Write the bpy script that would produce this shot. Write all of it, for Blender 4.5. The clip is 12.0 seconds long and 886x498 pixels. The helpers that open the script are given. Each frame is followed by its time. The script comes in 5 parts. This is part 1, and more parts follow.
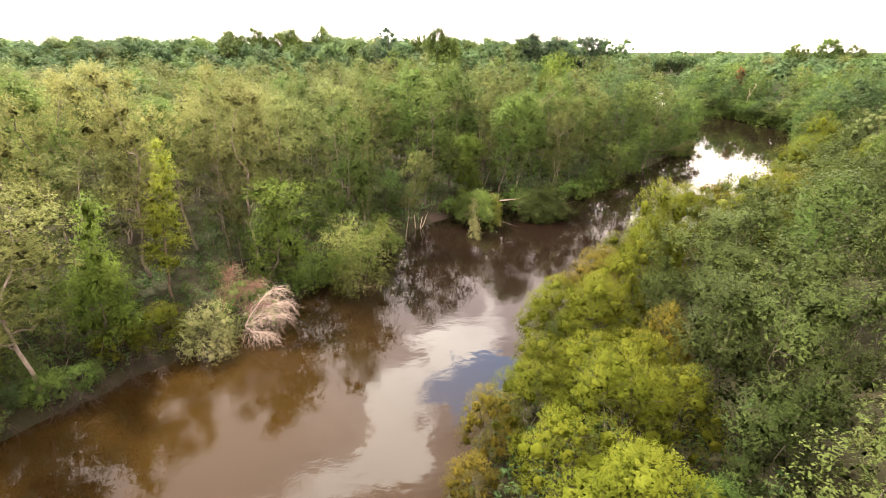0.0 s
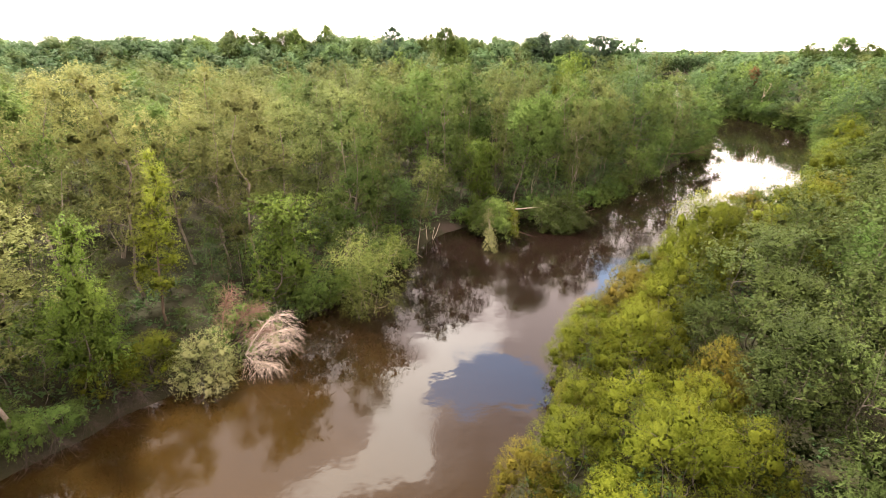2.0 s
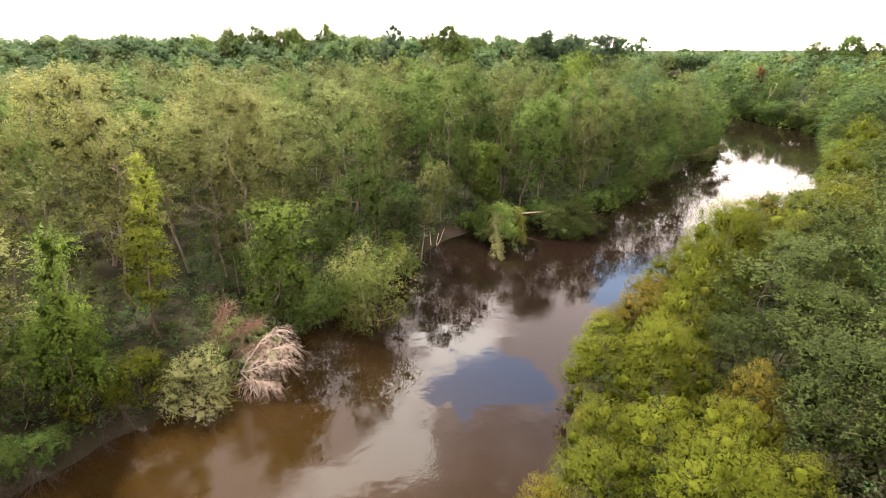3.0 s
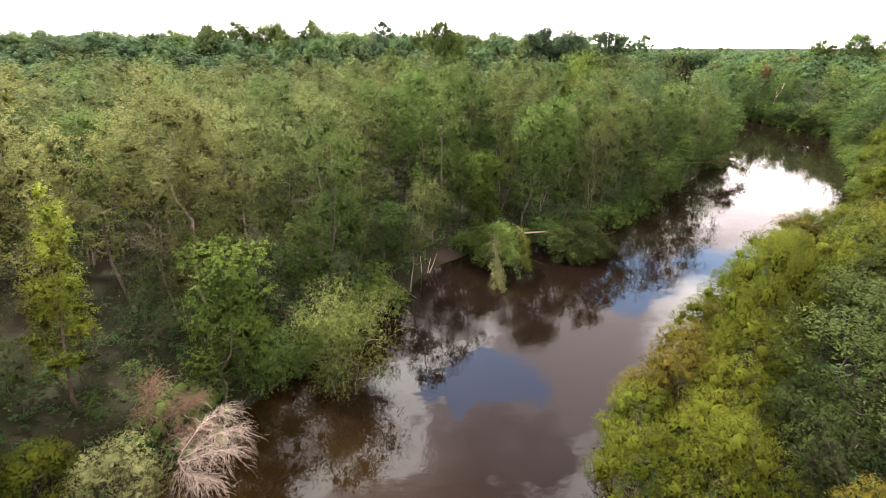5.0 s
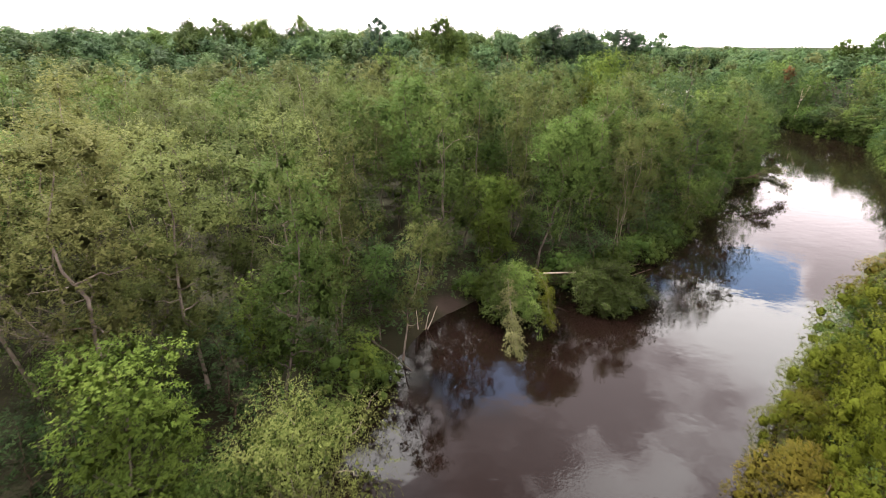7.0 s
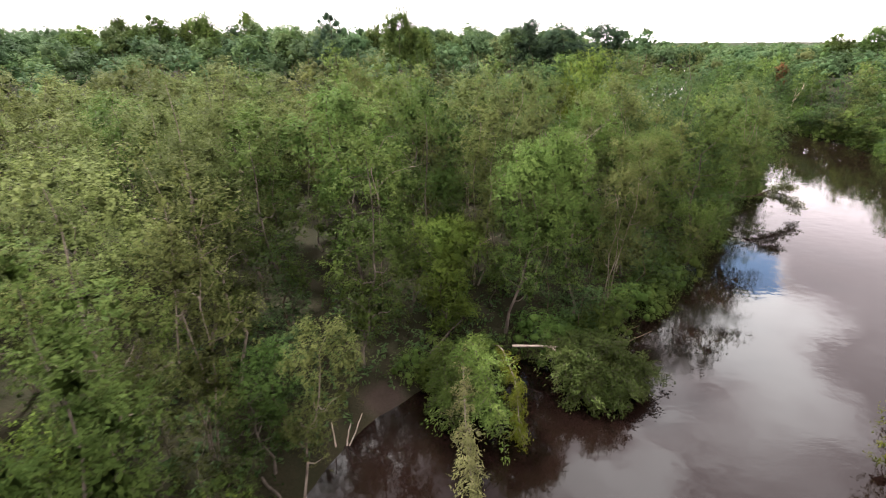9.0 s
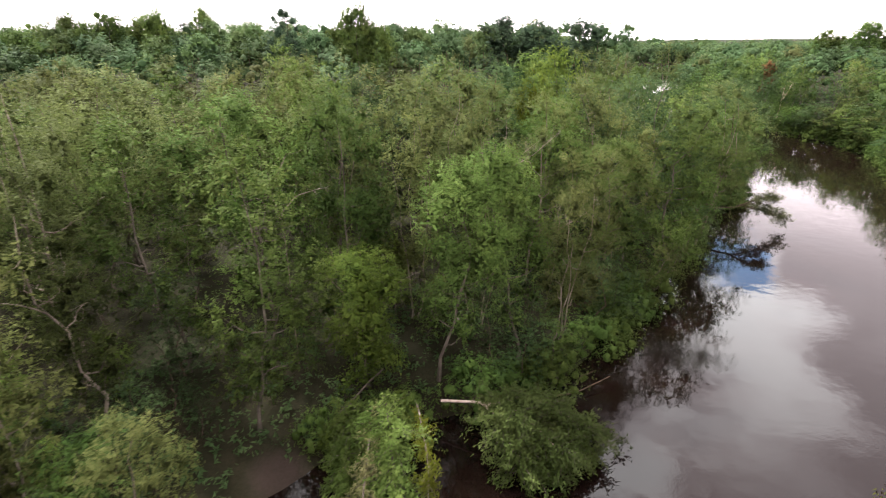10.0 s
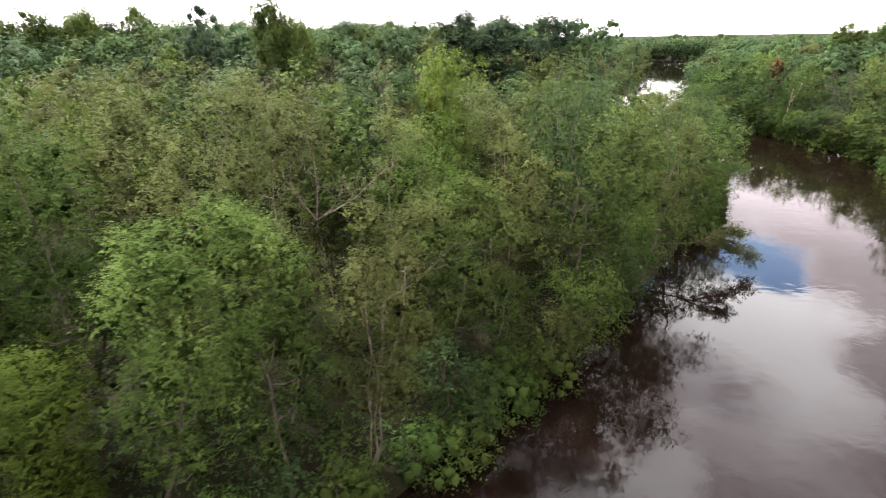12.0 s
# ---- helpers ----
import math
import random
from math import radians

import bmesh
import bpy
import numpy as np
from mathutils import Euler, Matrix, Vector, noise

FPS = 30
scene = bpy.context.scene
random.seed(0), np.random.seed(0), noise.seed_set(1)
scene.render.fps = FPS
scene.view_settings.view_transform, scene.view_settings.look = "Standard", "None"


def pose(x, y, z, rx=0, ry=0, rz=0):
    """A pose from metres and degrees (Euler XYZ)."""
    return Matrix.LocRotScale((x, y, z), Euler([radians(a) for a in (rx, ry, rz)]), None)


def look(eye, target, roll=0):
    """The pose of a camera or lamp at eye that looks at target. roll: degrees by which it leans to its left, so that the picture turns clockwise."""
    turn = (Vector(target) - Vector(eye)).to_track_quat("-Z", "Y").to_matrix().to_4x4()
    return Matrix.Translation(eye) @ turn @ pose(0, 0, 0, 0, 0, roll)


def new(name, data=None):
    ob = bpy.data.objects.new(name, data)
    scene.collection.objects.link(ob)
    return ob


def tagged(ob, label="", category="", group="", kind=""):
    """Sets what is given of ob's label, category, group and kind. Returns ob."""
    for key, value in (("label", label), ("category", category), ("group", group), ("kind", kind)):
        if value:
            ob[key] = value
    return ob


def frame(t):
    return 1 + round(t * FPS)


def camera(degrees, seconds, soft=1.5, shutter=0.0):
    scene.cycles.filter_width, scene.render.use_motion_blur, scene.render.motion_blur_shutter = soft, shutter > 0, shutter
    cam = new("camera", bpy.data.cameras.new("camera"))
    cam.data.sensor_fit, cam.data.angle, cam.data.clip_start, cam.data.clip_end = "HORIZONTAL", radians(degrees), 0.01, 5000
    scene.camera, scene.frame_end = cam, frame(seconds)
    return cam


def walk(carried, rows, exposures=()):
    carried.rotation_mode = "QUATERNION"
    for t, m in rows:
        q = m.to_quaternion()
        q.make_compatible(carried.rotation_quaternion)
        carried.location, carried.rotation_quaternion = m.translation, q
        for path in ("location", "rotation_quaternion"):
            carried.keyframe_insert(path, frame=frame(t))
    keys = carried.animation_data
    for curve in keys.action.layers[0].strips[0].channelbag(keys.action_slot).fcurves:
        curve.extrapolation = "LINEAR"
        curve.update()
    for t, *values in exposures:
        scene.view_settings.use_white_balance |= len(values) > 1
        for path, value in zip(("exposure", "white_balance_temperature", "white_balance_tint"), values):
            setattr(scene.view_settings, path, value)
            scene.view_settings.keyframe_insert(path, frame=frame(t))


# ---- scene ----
# camera and its path: a drone flying level over a river
cam = camera(77.3, 12.0, soft=0.9, shutter=0.3)
METRES, EYE, TILT, LEAN, TURN = 70.0, 22.3, -20.0, 0.0, 0.0
ROWS = [
    (0.0, 0.0, 0.0, 0.0, 0.0, 0.0, -0.0),
    (0.5, -0.0054, 0.0159, 0.0063, 0.13, -0.05, -0.02),
    (1.0, -0.0111, 0.0345, 0.0136, 0.2, -0.04, -0.02),
    (1.5, -0.0154, 0.0482, 0.0194, 0.3, -0.05, 0.04),
    (2.0, -0.019, 0.0604, 0.0233, 0.26, -0.06, 0.01),
    (2.5, -0.0232, 0.0764, 0.0284, 0.23, -0.09, -0.01),
    (3.0, -0.0277, 0.096, 0.0352, 0.21, -0.14, 0.0),
    (5.0, -0.0271, 0.215, 0.0793, -0.5, -0.36, 0.12),
    (5.5, -0.0271, 0.2512, 0.0936, -0.54, -0.4, 0.07),
    (6.0, -0.0282, 0.2905, 0.1082, -0.52, -0.44, 0.05),
    (6.5, -0.0292, 0.3327, 0.1243, -0.51, -0.52, 0.03),
    (7.0, -0.0284, 0.3778, 0.1413, -0.56, -0.57, 0.02),
    (9.0, 0.0237, 0.5671, 0.211, -2.24, -0.81, 1.07),
    (9.5, 0.0578, 0.6126, 0.2266, -2.81, -0.91, 1.4),
    (10.0, 0.0983, 0.6569, 0.2421, -2.82, -0.99, 1.49),
    (10.5, 0.1442, 0.6991, 0.2568, -2.48, -1.03, 1.51),
    (11.0, 0.1943, 0.7391, 0.2716, -1.25, -1.06, 1.2),
    (11.5, 0.2466, 0.7774, 0.2859, -0.37, -1.14, 1.01),
    (12.0, 0.2995, 0.8142, 0.2992, -0.25, -1.17, 1.03),
]
EXPOSURES = [(0.0, 3.18, 7350, 11), (2.5, 2.95, 7150, 11), (5.0, 2.62, 6640, 10), (6.5, 2.47, 6480, 10), (12.0, 2.37, 6330, 11)]
walk(cam, [(t, pose(0, 0, EYE, TILT, LEAN, TURN) @ pose(METRES * x, METRES * y, METRES * z, 90 + pitch, roll, yaw)) for t, x, y, z, yaw, pitch, roll in ROWS], EXPOSURES)

# ---- sky and sun ----
SUN_EL, SUN_AZ = 52.0, -35.0   # azimuth from +y towards +x
world = bpy.data.worlds.new("sky")
scene.world = world
world.use_nodes = True
wn, wl = world.node_tree.nodes, world.node_tree.links
wn.clear()


def wnode(kind, **values):
    n = wn.new(kind)
    for k, v in values.items():
        n.inputs[k].default_value = v
    return n


def wmath(op, a, b):
    n = wn.new("ShaderNodeMath")
    n.operation = op
    for i, v in enumerate((a, b)):
        if isinstance(v, (int, float)):
            n.inputs[i].default_value = v
        else:
            wl.new(v, n.inputs[i])
    return n.outputs[0]


sky = wn.new("ShaderNodeTexSky")
sky.sky_type = "NISHITA"
sky.sun_disc = False
sky.sun_elevation, sky.sun_rotation = radians(SUN_EL), radians(SUN_AZ)
sky.air_density, sky.dust_density = 1.0, 0.6
skygain = wn.new("ShaderNodeVectorMath")
skygain.operation = "SCALE"
skygain.inputs["Scale"].default_value = 0.13
wl.new(sky.outputs[0], skygain.inputs[0])
# broken cloud on a flat layer overhead, closing to a white sheet at the horizon
coord = wn.new("ShaderNodeTexCoord")
sep = wn.new("ShaderNodeSeparateXYZ")
wl.new(coord.outputs["Generated"], sep.inputs[0])
up = wmath("MAXIMUM", wmath("ABSOLUTE", sep.outputs[2], 0), 0.04)
flat = wn.new("ShaderNodeCombineXYZ")
wl.new(wmath("DIVIDE", sep.outputs[0], up), flat.inputs[0])
wl.new(wmath("DIVIDE", sep.outputs[1], up), flat.inputs[1])
billow = wnode("ShaderNodeTexNoise", Scale=2.6, Detail=6.0, Roughness=0.6)
wl.new(flat.outputs[0], billow.inputs["Vector"])
push = wn.new("ShaderNodeVectorMath")
push.operation = "MULTIPLY_ADD"
push.inputs[1].default_value = (0.8, 0.8, 0.0)
wl.new(billow.outputs["Color"], push.inputs[0])
wl.new(flat.outputs[0], push.inputs[2])
pos = wn.new("ShaderNodeSeparateXYZ")
wl.new(push.outputs[0], pos.inputs[0])
px, py = wmath("SUBTRACT", pos.outputs[0], 0.40), wmath("SUBTRACT", pos.outputs[1], 0.40)
mass = wnode("ShaderNodeTexNoise", Scale=0.85, Detail=5.0, Roughness=0.5)
wl.new(push.outputs[0], mass.inputs["Vector"])


def bank_of(cx, cy, rx, ry, turn=0.0):
    """How near a direction lies to the middle of a long cloud or opening (1 in its middle, 0 outside)."""
    c, s = math.cos(radians(turn)), math.sin(radians(turn))
    dx, dy = wmath("SUBTRACT", px, cx), wmath("SUBTRACT", py, cy)
    u = wmath("DIVIDE", wmath("ADD", wmath("MULTIPLY", dx, c), wmath("MULTIPLY", dy, s)), rx)
    v = wmath("DIVIDE", wmath("SUBTRACT", wmath("MULTIPLY", dy, c), wmath("MULTIPLY", dx, s)), ry)
    d2 = wmath("ADD", wmath("MULTIPLY", u, u), wmath("MULTIPLY", v, v))
    return wmath("MAXIMUM", wmath("SUBTRACT", 1.0, d2), 0.0)


def smooth(value, a, b, lo=0.0, hi=1.0):
    n = wn.new("ShaderNodeMapRange")
    n.interpolation_type = "SMOOTHSTEP"
    for k, v in (("From Min", a), ("From Max", b), ("To Min", lo), ("To Max", hi)):
        n.inputs[k].default_value = v
    wl.new(value, n.inputs["Value"])
    return n.outputs[0]


gaps = wmath("ADD", wmath("ADD", bank_of(0.13, 1.50, 0.17, 0.25, -10), bank_of(1.38, 2.36, 0.28, 0.40, 20)), bank_of(0.85, 2.35, 0.22, 0.40, -30))
clear = smooth(wmath("ADD", wmath("MULTIPLY", gaps, 1.7), wmath("MULTIPLY", wmath("SUBTRACT", billow.outputs["Fac"], 0.5), 0.9)), 0.26, 0.54)
low = smooth(up, 0.16, 0.33, 1.0, 0.0)
share = wmath("MAXIMUM", wmath("SUBTRACT", 1.0, clear), low)
# white heads over grey bases
heads = wmath("ADD", wmath("ADD", bank_of(-0.06, 1.50, 0.75, 0.13, 64), bank_of(1.15, 1.75, 1.1, 0.40, 65)), bank_of(0.45, 1.10, 0.30, 0.16, 30))
white = smooth(wmath("ADD", wmath("MULTIPLY", heads, 0.55), wmath("MULTIPLY", mass.outputs["Fac"], 0.9)), 0.42, 0.85)
dim = bank_of(0.16, 1.02, 0.36, 0.30, 20)
shade2 = wmath("ADD", wmath("SUBTRACT", wmath("ADD", 0.50, wmath("MULTIPLY", white, 0.85)), wmath("MULTIPLY", dim, 0.32)), wmath("MULTIPLY", low, 0.65))
tone = wn.new("ShaderNodeMix")
tone.data_type = "RGBA"
tone.inputs["A"].default_value, tone.inputs["B"].default_value = (1.0, 0.865, 0.88, 1), (1.0, 0.96, 0.945, 1)
wl.new(white, tone.inputs["Factor"])
cloud = wn.new("ShaderNodeVectorMath")
cloud.operation = "SCALE"
wl.new(tone.outputs["Result"], cloud.inputs[0])
wl.new(shade2, cloud.inputs["Scale"])
mixw = wn.new("ShaderNodeMix")
mixw.data_type = "RGBA"
wl.new(share, mixw.inputs["Factor"])
wl.new(skygain.outputs[0], mixw.inputs["A"])
wl.new(cloud.outputs[0], mixw.inputs["B"])
back = wnode("ShaderNodeBackground", Strength=1.0)
wl.new(mixw.outputs["Result"], back.inputs["Color"])
wl.new(back.outputs[0], wn.new("ShaderNodeOutputWorld").inputs["Surface"])

lamp = bpy.data.lights.new("sun", "SUN")
lamp.energy, lamp.angle, lamp.color = 2.5, radians(5.0), (1.0, 0.95, 0.88)
sun = new("sun", lamp)
sd = Vector((math.sin(radians(SUN_AZ)) * math.cos(radians(SUN_EL)), math.cos(radians(SUN_AZ)) * math.cos(radians(SUN_EL)), math.sin(radians(SUN_EL))))
sun.matrix_world = look(sd * 300, (0, 0, 0))


# ---- materials ----
def material(name):
    m = bpy.data.materials.new(name)
    m.use_nodes = True
    n, l = m.node_tree.nodes, m.node_tree.links
    return m, n, l, n["Principled BSDF"], n["Material Output"]


def leaf_material(name, dull, mid, bright, gloss=0.45, through_light=0.3, spread=0.35, grain=1.0, cut=0.0, by_tree=False):
    """Leaves whose colour varies leaf by leaf, spray by spray and tree by tree."""
    m, n, l, p, out = material(name)
    geo = n.new("ShaderNodeNewGeometry")
    info = n.new("ShaderNodeObjectInfo")
    tc = n.new("ShaderNodeTexCoord")
    noi = n.new("ShaderNodeTexNoise")
    noi.inputs["Scale"].default_value, noi.inputs["Detail"].default_value = 0.55, 3.0
    l.new(tc.outputs["Object"], noi.inputs["Vector"])
    add = n.new("ShaderNodeMath")
    add.operation = "MULTIPLY_ADD"
    add.inputs[1].default_value = 0.20
    l.new(geo.outputs["Random Per Island"], add.inputs[0])
    half = n.new("ShaderNodeMath")
    half.operation = "MULTIPLY_ADD"
    half.inputs[1].default_value, half.inputs[2].default_value = 1.3, -0.28
    l.new(noi.outputs["Fac"], half.inputs[0])
    # fine noise paints light blades and the shade of gaps between small leaves
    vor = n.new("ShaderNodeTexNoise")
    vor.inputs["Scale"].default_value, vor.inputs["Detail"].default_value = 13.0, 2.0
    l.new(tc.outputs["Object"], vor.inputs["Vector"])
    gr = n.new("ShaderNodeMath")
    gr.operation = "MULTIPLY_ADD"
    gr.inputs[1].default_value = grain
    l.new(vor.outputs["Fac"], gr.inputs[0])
    stand = n.new("ShaderNodeTexNoise")
    stand.inputs["Scale"].default_value, stand.inputs["Detail"].default_value = 0.16, 1.0
    l.new(tc.outputs["Object"], stand.inputs["Vector"])
    st = n.new("ShaderNodeMath")
    st.operation = "MULTIPLY_ADD"
    st.inputs[1].default_value, st.inputs[2].default_value = 0.9, -0.45
    l.new(stand.outputs["Fac"], st.inputs[0])
    sumst = n.new("ShaderNodeMath")
    sumst.operation = "ADD"
    l.new(st.outputs[0], sumst.inputs[0])
    l.new(half.outputs[0], sumst.inputs[1])
    sub = n.new("ShaderNodeMath")
    sub.operation = "ADD"
    sub.inputs[1].default_value = -0.5 * grain
    l.new(sumst.outputs[0], sub.inputs[0])
    l.new(sub.outputs[0], gr.inputs[2])
    l.new(gr.outputs[0], add.inputs[2])
    bmp = n.new("ShaderNodeBump")
    bmp.inputs["Strength"].default_value, bmp.inputs["Distance"].default_value = 0.6, 0.10
    l.new(vor.outputs["Fac"], bmp.inputs["Height"])
    l.new(bmp.outputs[0], p.inputs["Normal"])
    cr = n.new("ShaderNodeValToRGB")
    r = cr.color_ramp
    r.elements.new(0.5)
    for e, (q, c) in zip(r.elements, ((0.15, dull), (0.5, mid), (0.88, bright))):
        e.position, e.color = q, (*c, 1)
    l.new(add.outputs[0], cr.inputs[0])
    hsv = n.new("ShaderNodeHueSaturation")
    hue = n.new("ShaderNodeMapRange")
    hue.inputs["To Min"].default_value, hue.inputs["To Max"].default_value = 0.5 - spread * 0.055, 0.5 + spread * 0.03
    val = n.new("ShaderNodeMapRange")
    val.inputs["To Min"].default_value, val.inputs["To Max"].default_value = 1 - spread, 1 + spread
    mul = n.new("ShaderNodeMath")
    mul.operation = "FRACT"
    ten = n.new("ShaderNodeMath")
    ten.operation = "MULTIPLY"
    ten.inputs[1].default_value = 7.31
    chance = info.outputs["Random"]
    if by_tree:
        # many trees in one mesh: each has a chance number of its own
        tone = n.new("ShaderNodeAttribute")
        tone.attribute_name = "tree_tone"
        chance = tone.outputs["Fac"]
    l.new(chance, hue.inputs["Value"])
    l.new(chance, ten.inputs[0])
    l.new(ten.outputs[0], mul.inputs[0])
    l.new(mul.outputs[0], val.inputs["Value"])
    l.new(hue.outputs[0], hsv.inputs["Hue"])
    l.new(val.outputs[0], hsv.inputs["Value"])
    l.new(cr.outputs[0], hsv.inputs["Color"])
    l.new(hsv.outputs[0], p.inputs["Base Color"])
    p.inputs["Roughness"].default_value = gloss
    p.inputs["Specular IOR Level"].default_value = 0.03
    tr = n.new("ShaderNodeBsdfTranslucent")
    l.new(hsv.outputs[0], tr.inputs["Color"])
    mx = n.new("ShaderNodeMixShader")
    mx.inputs[0].default_value = through_light
    l.new(p.outputs[0], mx.inputs[1])
    l.new(tr.outputs[0], mx.inputs[2])
    if cut:
        # a blade stands for a small spray: open between its leaflets
        hole = n.new("ShaderNodeTexNoise")
        hole.inputs["Scale"].default_value, hole.inputs["Detail"].default_value = cut, 1.0
        l.new(tc.outputs["Object"], hole.inputs["Vector"])
        gt = n.new("ShaderNodeMath")
        gt.operation = "GREATER_THAN"
        gt.inputs[1].default_value = 0.49
        l.new(hole.outputs["Fac"], gt.inputs[0])
        clear_bsdf = n.new("ShaderNodeBsdfTransparent")
        mxc = n.new("ShaderNodeMixShader")
        l.new(gt.outputs[0], mxc.inputs[0])
        l.new(clear_bsdf.outputs[0], mxc.inputs[1])
        l.new(mx.outputs[0], mxc.inputs[2])
        l.new(mxc.outputs[0], out.inputs["Surface"])
    else:
        l.new(mx.outputs[0], out.inputs["Surface"])
    return m


def bark_material(name, dark, light, scale=3.0, rough=0.85):
    m, n, l, p, out = material(name)
    tc = n.new("ShaderNodeTexCoord")
    mp = n.new("ShaderNodeMapping")
    mp.inputs["Scale"].default_value = (1, 1, 0.35)
    l.new(tc.outputs["Object"], mp.inputs["Vector"])
    noi = n.new("ShaderNodeTexNoise")
    noi.inputs["Scale"].default_value, noi.inputs["Detail"].default_value, noi.inputs["Roughness"].default_value = scale, 8.0, 0.65
    l.new(mp.outputs[0], noi.inputs["Vector"])
    cr = n.new("ShaderNodeValToRGB")
    cr.color_ramp.elements[0].position, cr.color_ramp.elements[1].position = 0.35, 0.68
    cr.color_ramp.elements[0].color, cr.color_ramp.elements[1].color = (*dark, 1), (*light, 1)
    l.new(noi.outputs["Fac"], cr.inputs[0])
    l.new(cr.outputs[0], p.inputs["Base Color"])
    p.inputs["Roughness"].default_value = rough
    p.inputs["Specular IOR Level"].default_value = 0.15
    bp = n.new("ShaderNodeBump")
    bp.inputs["Strength"].default_value, bp.inputs["Distance"].default_value = 0.5, 0.03
    l.new(noi.outputs["Fac"], bp.inputs["Height"])
    l.new(bp.outputs[0], p.inputs["Normal"])
    return m


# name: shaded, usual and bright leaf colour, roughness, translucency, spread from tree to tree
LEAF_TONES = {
    # silver is the birch tone with sunlight put into the leaf colour
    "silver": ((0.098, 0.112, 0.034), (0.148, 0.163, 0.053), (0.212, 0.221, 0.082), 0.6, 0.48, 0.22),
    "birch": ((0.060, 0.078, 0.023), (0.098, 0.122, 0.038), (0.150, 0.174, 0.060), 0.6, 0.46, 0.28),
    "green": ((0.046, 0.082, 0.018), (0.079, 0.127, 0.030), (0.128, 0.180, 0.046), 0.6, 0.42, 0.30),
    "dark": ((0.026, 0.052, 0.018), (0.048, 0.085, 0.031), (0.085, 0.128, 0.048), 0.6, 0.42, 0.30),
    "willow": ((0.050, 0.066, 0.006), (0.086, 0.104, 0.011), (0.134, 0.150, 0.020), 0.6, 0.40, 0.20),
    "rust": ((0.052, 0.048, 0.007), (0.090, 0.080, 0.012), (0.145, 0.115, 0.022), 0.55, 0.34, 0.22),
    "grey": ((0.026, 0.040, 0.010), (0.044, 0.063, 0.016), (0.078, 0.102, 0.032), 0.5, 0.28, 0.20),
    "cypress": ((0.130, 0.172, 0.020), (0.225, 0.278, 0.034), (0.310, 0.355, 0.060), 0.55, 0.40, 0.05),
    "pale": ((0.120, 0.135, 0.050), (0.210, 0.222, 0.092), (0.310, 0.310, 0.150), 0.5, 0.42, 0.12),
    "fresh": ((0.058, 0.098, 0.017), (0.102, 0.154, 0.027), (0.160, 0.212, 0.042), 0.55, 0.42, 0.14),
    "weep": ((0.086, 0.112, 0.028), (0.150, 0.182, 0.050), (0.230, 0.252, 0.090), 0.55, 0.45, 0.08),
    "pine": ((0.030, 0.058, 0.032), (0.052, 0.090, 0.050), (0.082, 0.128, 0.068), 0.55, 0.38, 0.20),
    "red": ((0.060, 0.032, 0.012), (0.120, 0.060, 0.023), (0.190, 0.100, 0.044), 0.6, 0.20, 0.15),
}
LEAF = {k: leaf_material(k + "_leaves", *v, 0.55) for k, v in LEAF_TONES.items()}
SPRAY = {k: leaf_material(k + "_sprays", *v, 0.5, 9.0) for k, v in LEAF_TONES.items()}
# distance haze is put into these leaf colours: bluer, with less contrast
CANOPY_TONES = {
    "birch": ("olive", (0.054, 0.069, 0.025), (0.086, 0.105, 0.038), (0.130, 0.150, 0.059), 0.65, 0.35, 0.30),
    "green": ("green", (0.044, 0.080, 0.027), (0.072, 0.119, 0.040), (0.110, 0.164, 0.058), 0.65, 0.30, 0.30),
    "dark": ("dark", (0.036, 0.070, 0.029), (0.056, 0.100, 0.041), (0.086, 0.136, 0.058), 0.65, 0.25, 0.30),
}
CANOPY = {k: leaf_material("far_%s_canopy" % v[0], *v[1:], 0.5, 6.0, True) for k, v in CANOPY_TONES.items()}
INNER = {k: leaf_material("far_%s_inner_canopy" % v[0], *v[1:], 0.5, 0.0, True) for k, v in CANOPY_TONES.items()}
BARK = {
    "grey": bark_material("grey_bark", (0.035, 0.028, 0.022), (0.13, 0.112, 0.09)),
    "pale": bark_material("pale_birch_bark", (0.07, 0.056, 0.044), (0.24, 0.205, 0.165), 2.2),
    "brown": bark_material("brown_bark", (0.035, 0.026, 0.018), (0.13, 0.095, 0.065)),
    "dead": bark_material("bleached_dead_wood", (0.24, 0.19, 0.15), (0.55, 0.46, 0.39), 4.0),
    # shade under the bank foliage is put into this twig colour
    "shade_dark": bark_material("shade_dark_twigs", (0.014, 0.010, 0.008), (0.050, 0.036, 0.028)),
    "russet": bark_material("russet_dead_twigs", (0.080, 0.046, 0.032), (0.20, 0.122, 0.088), 4.0),
}


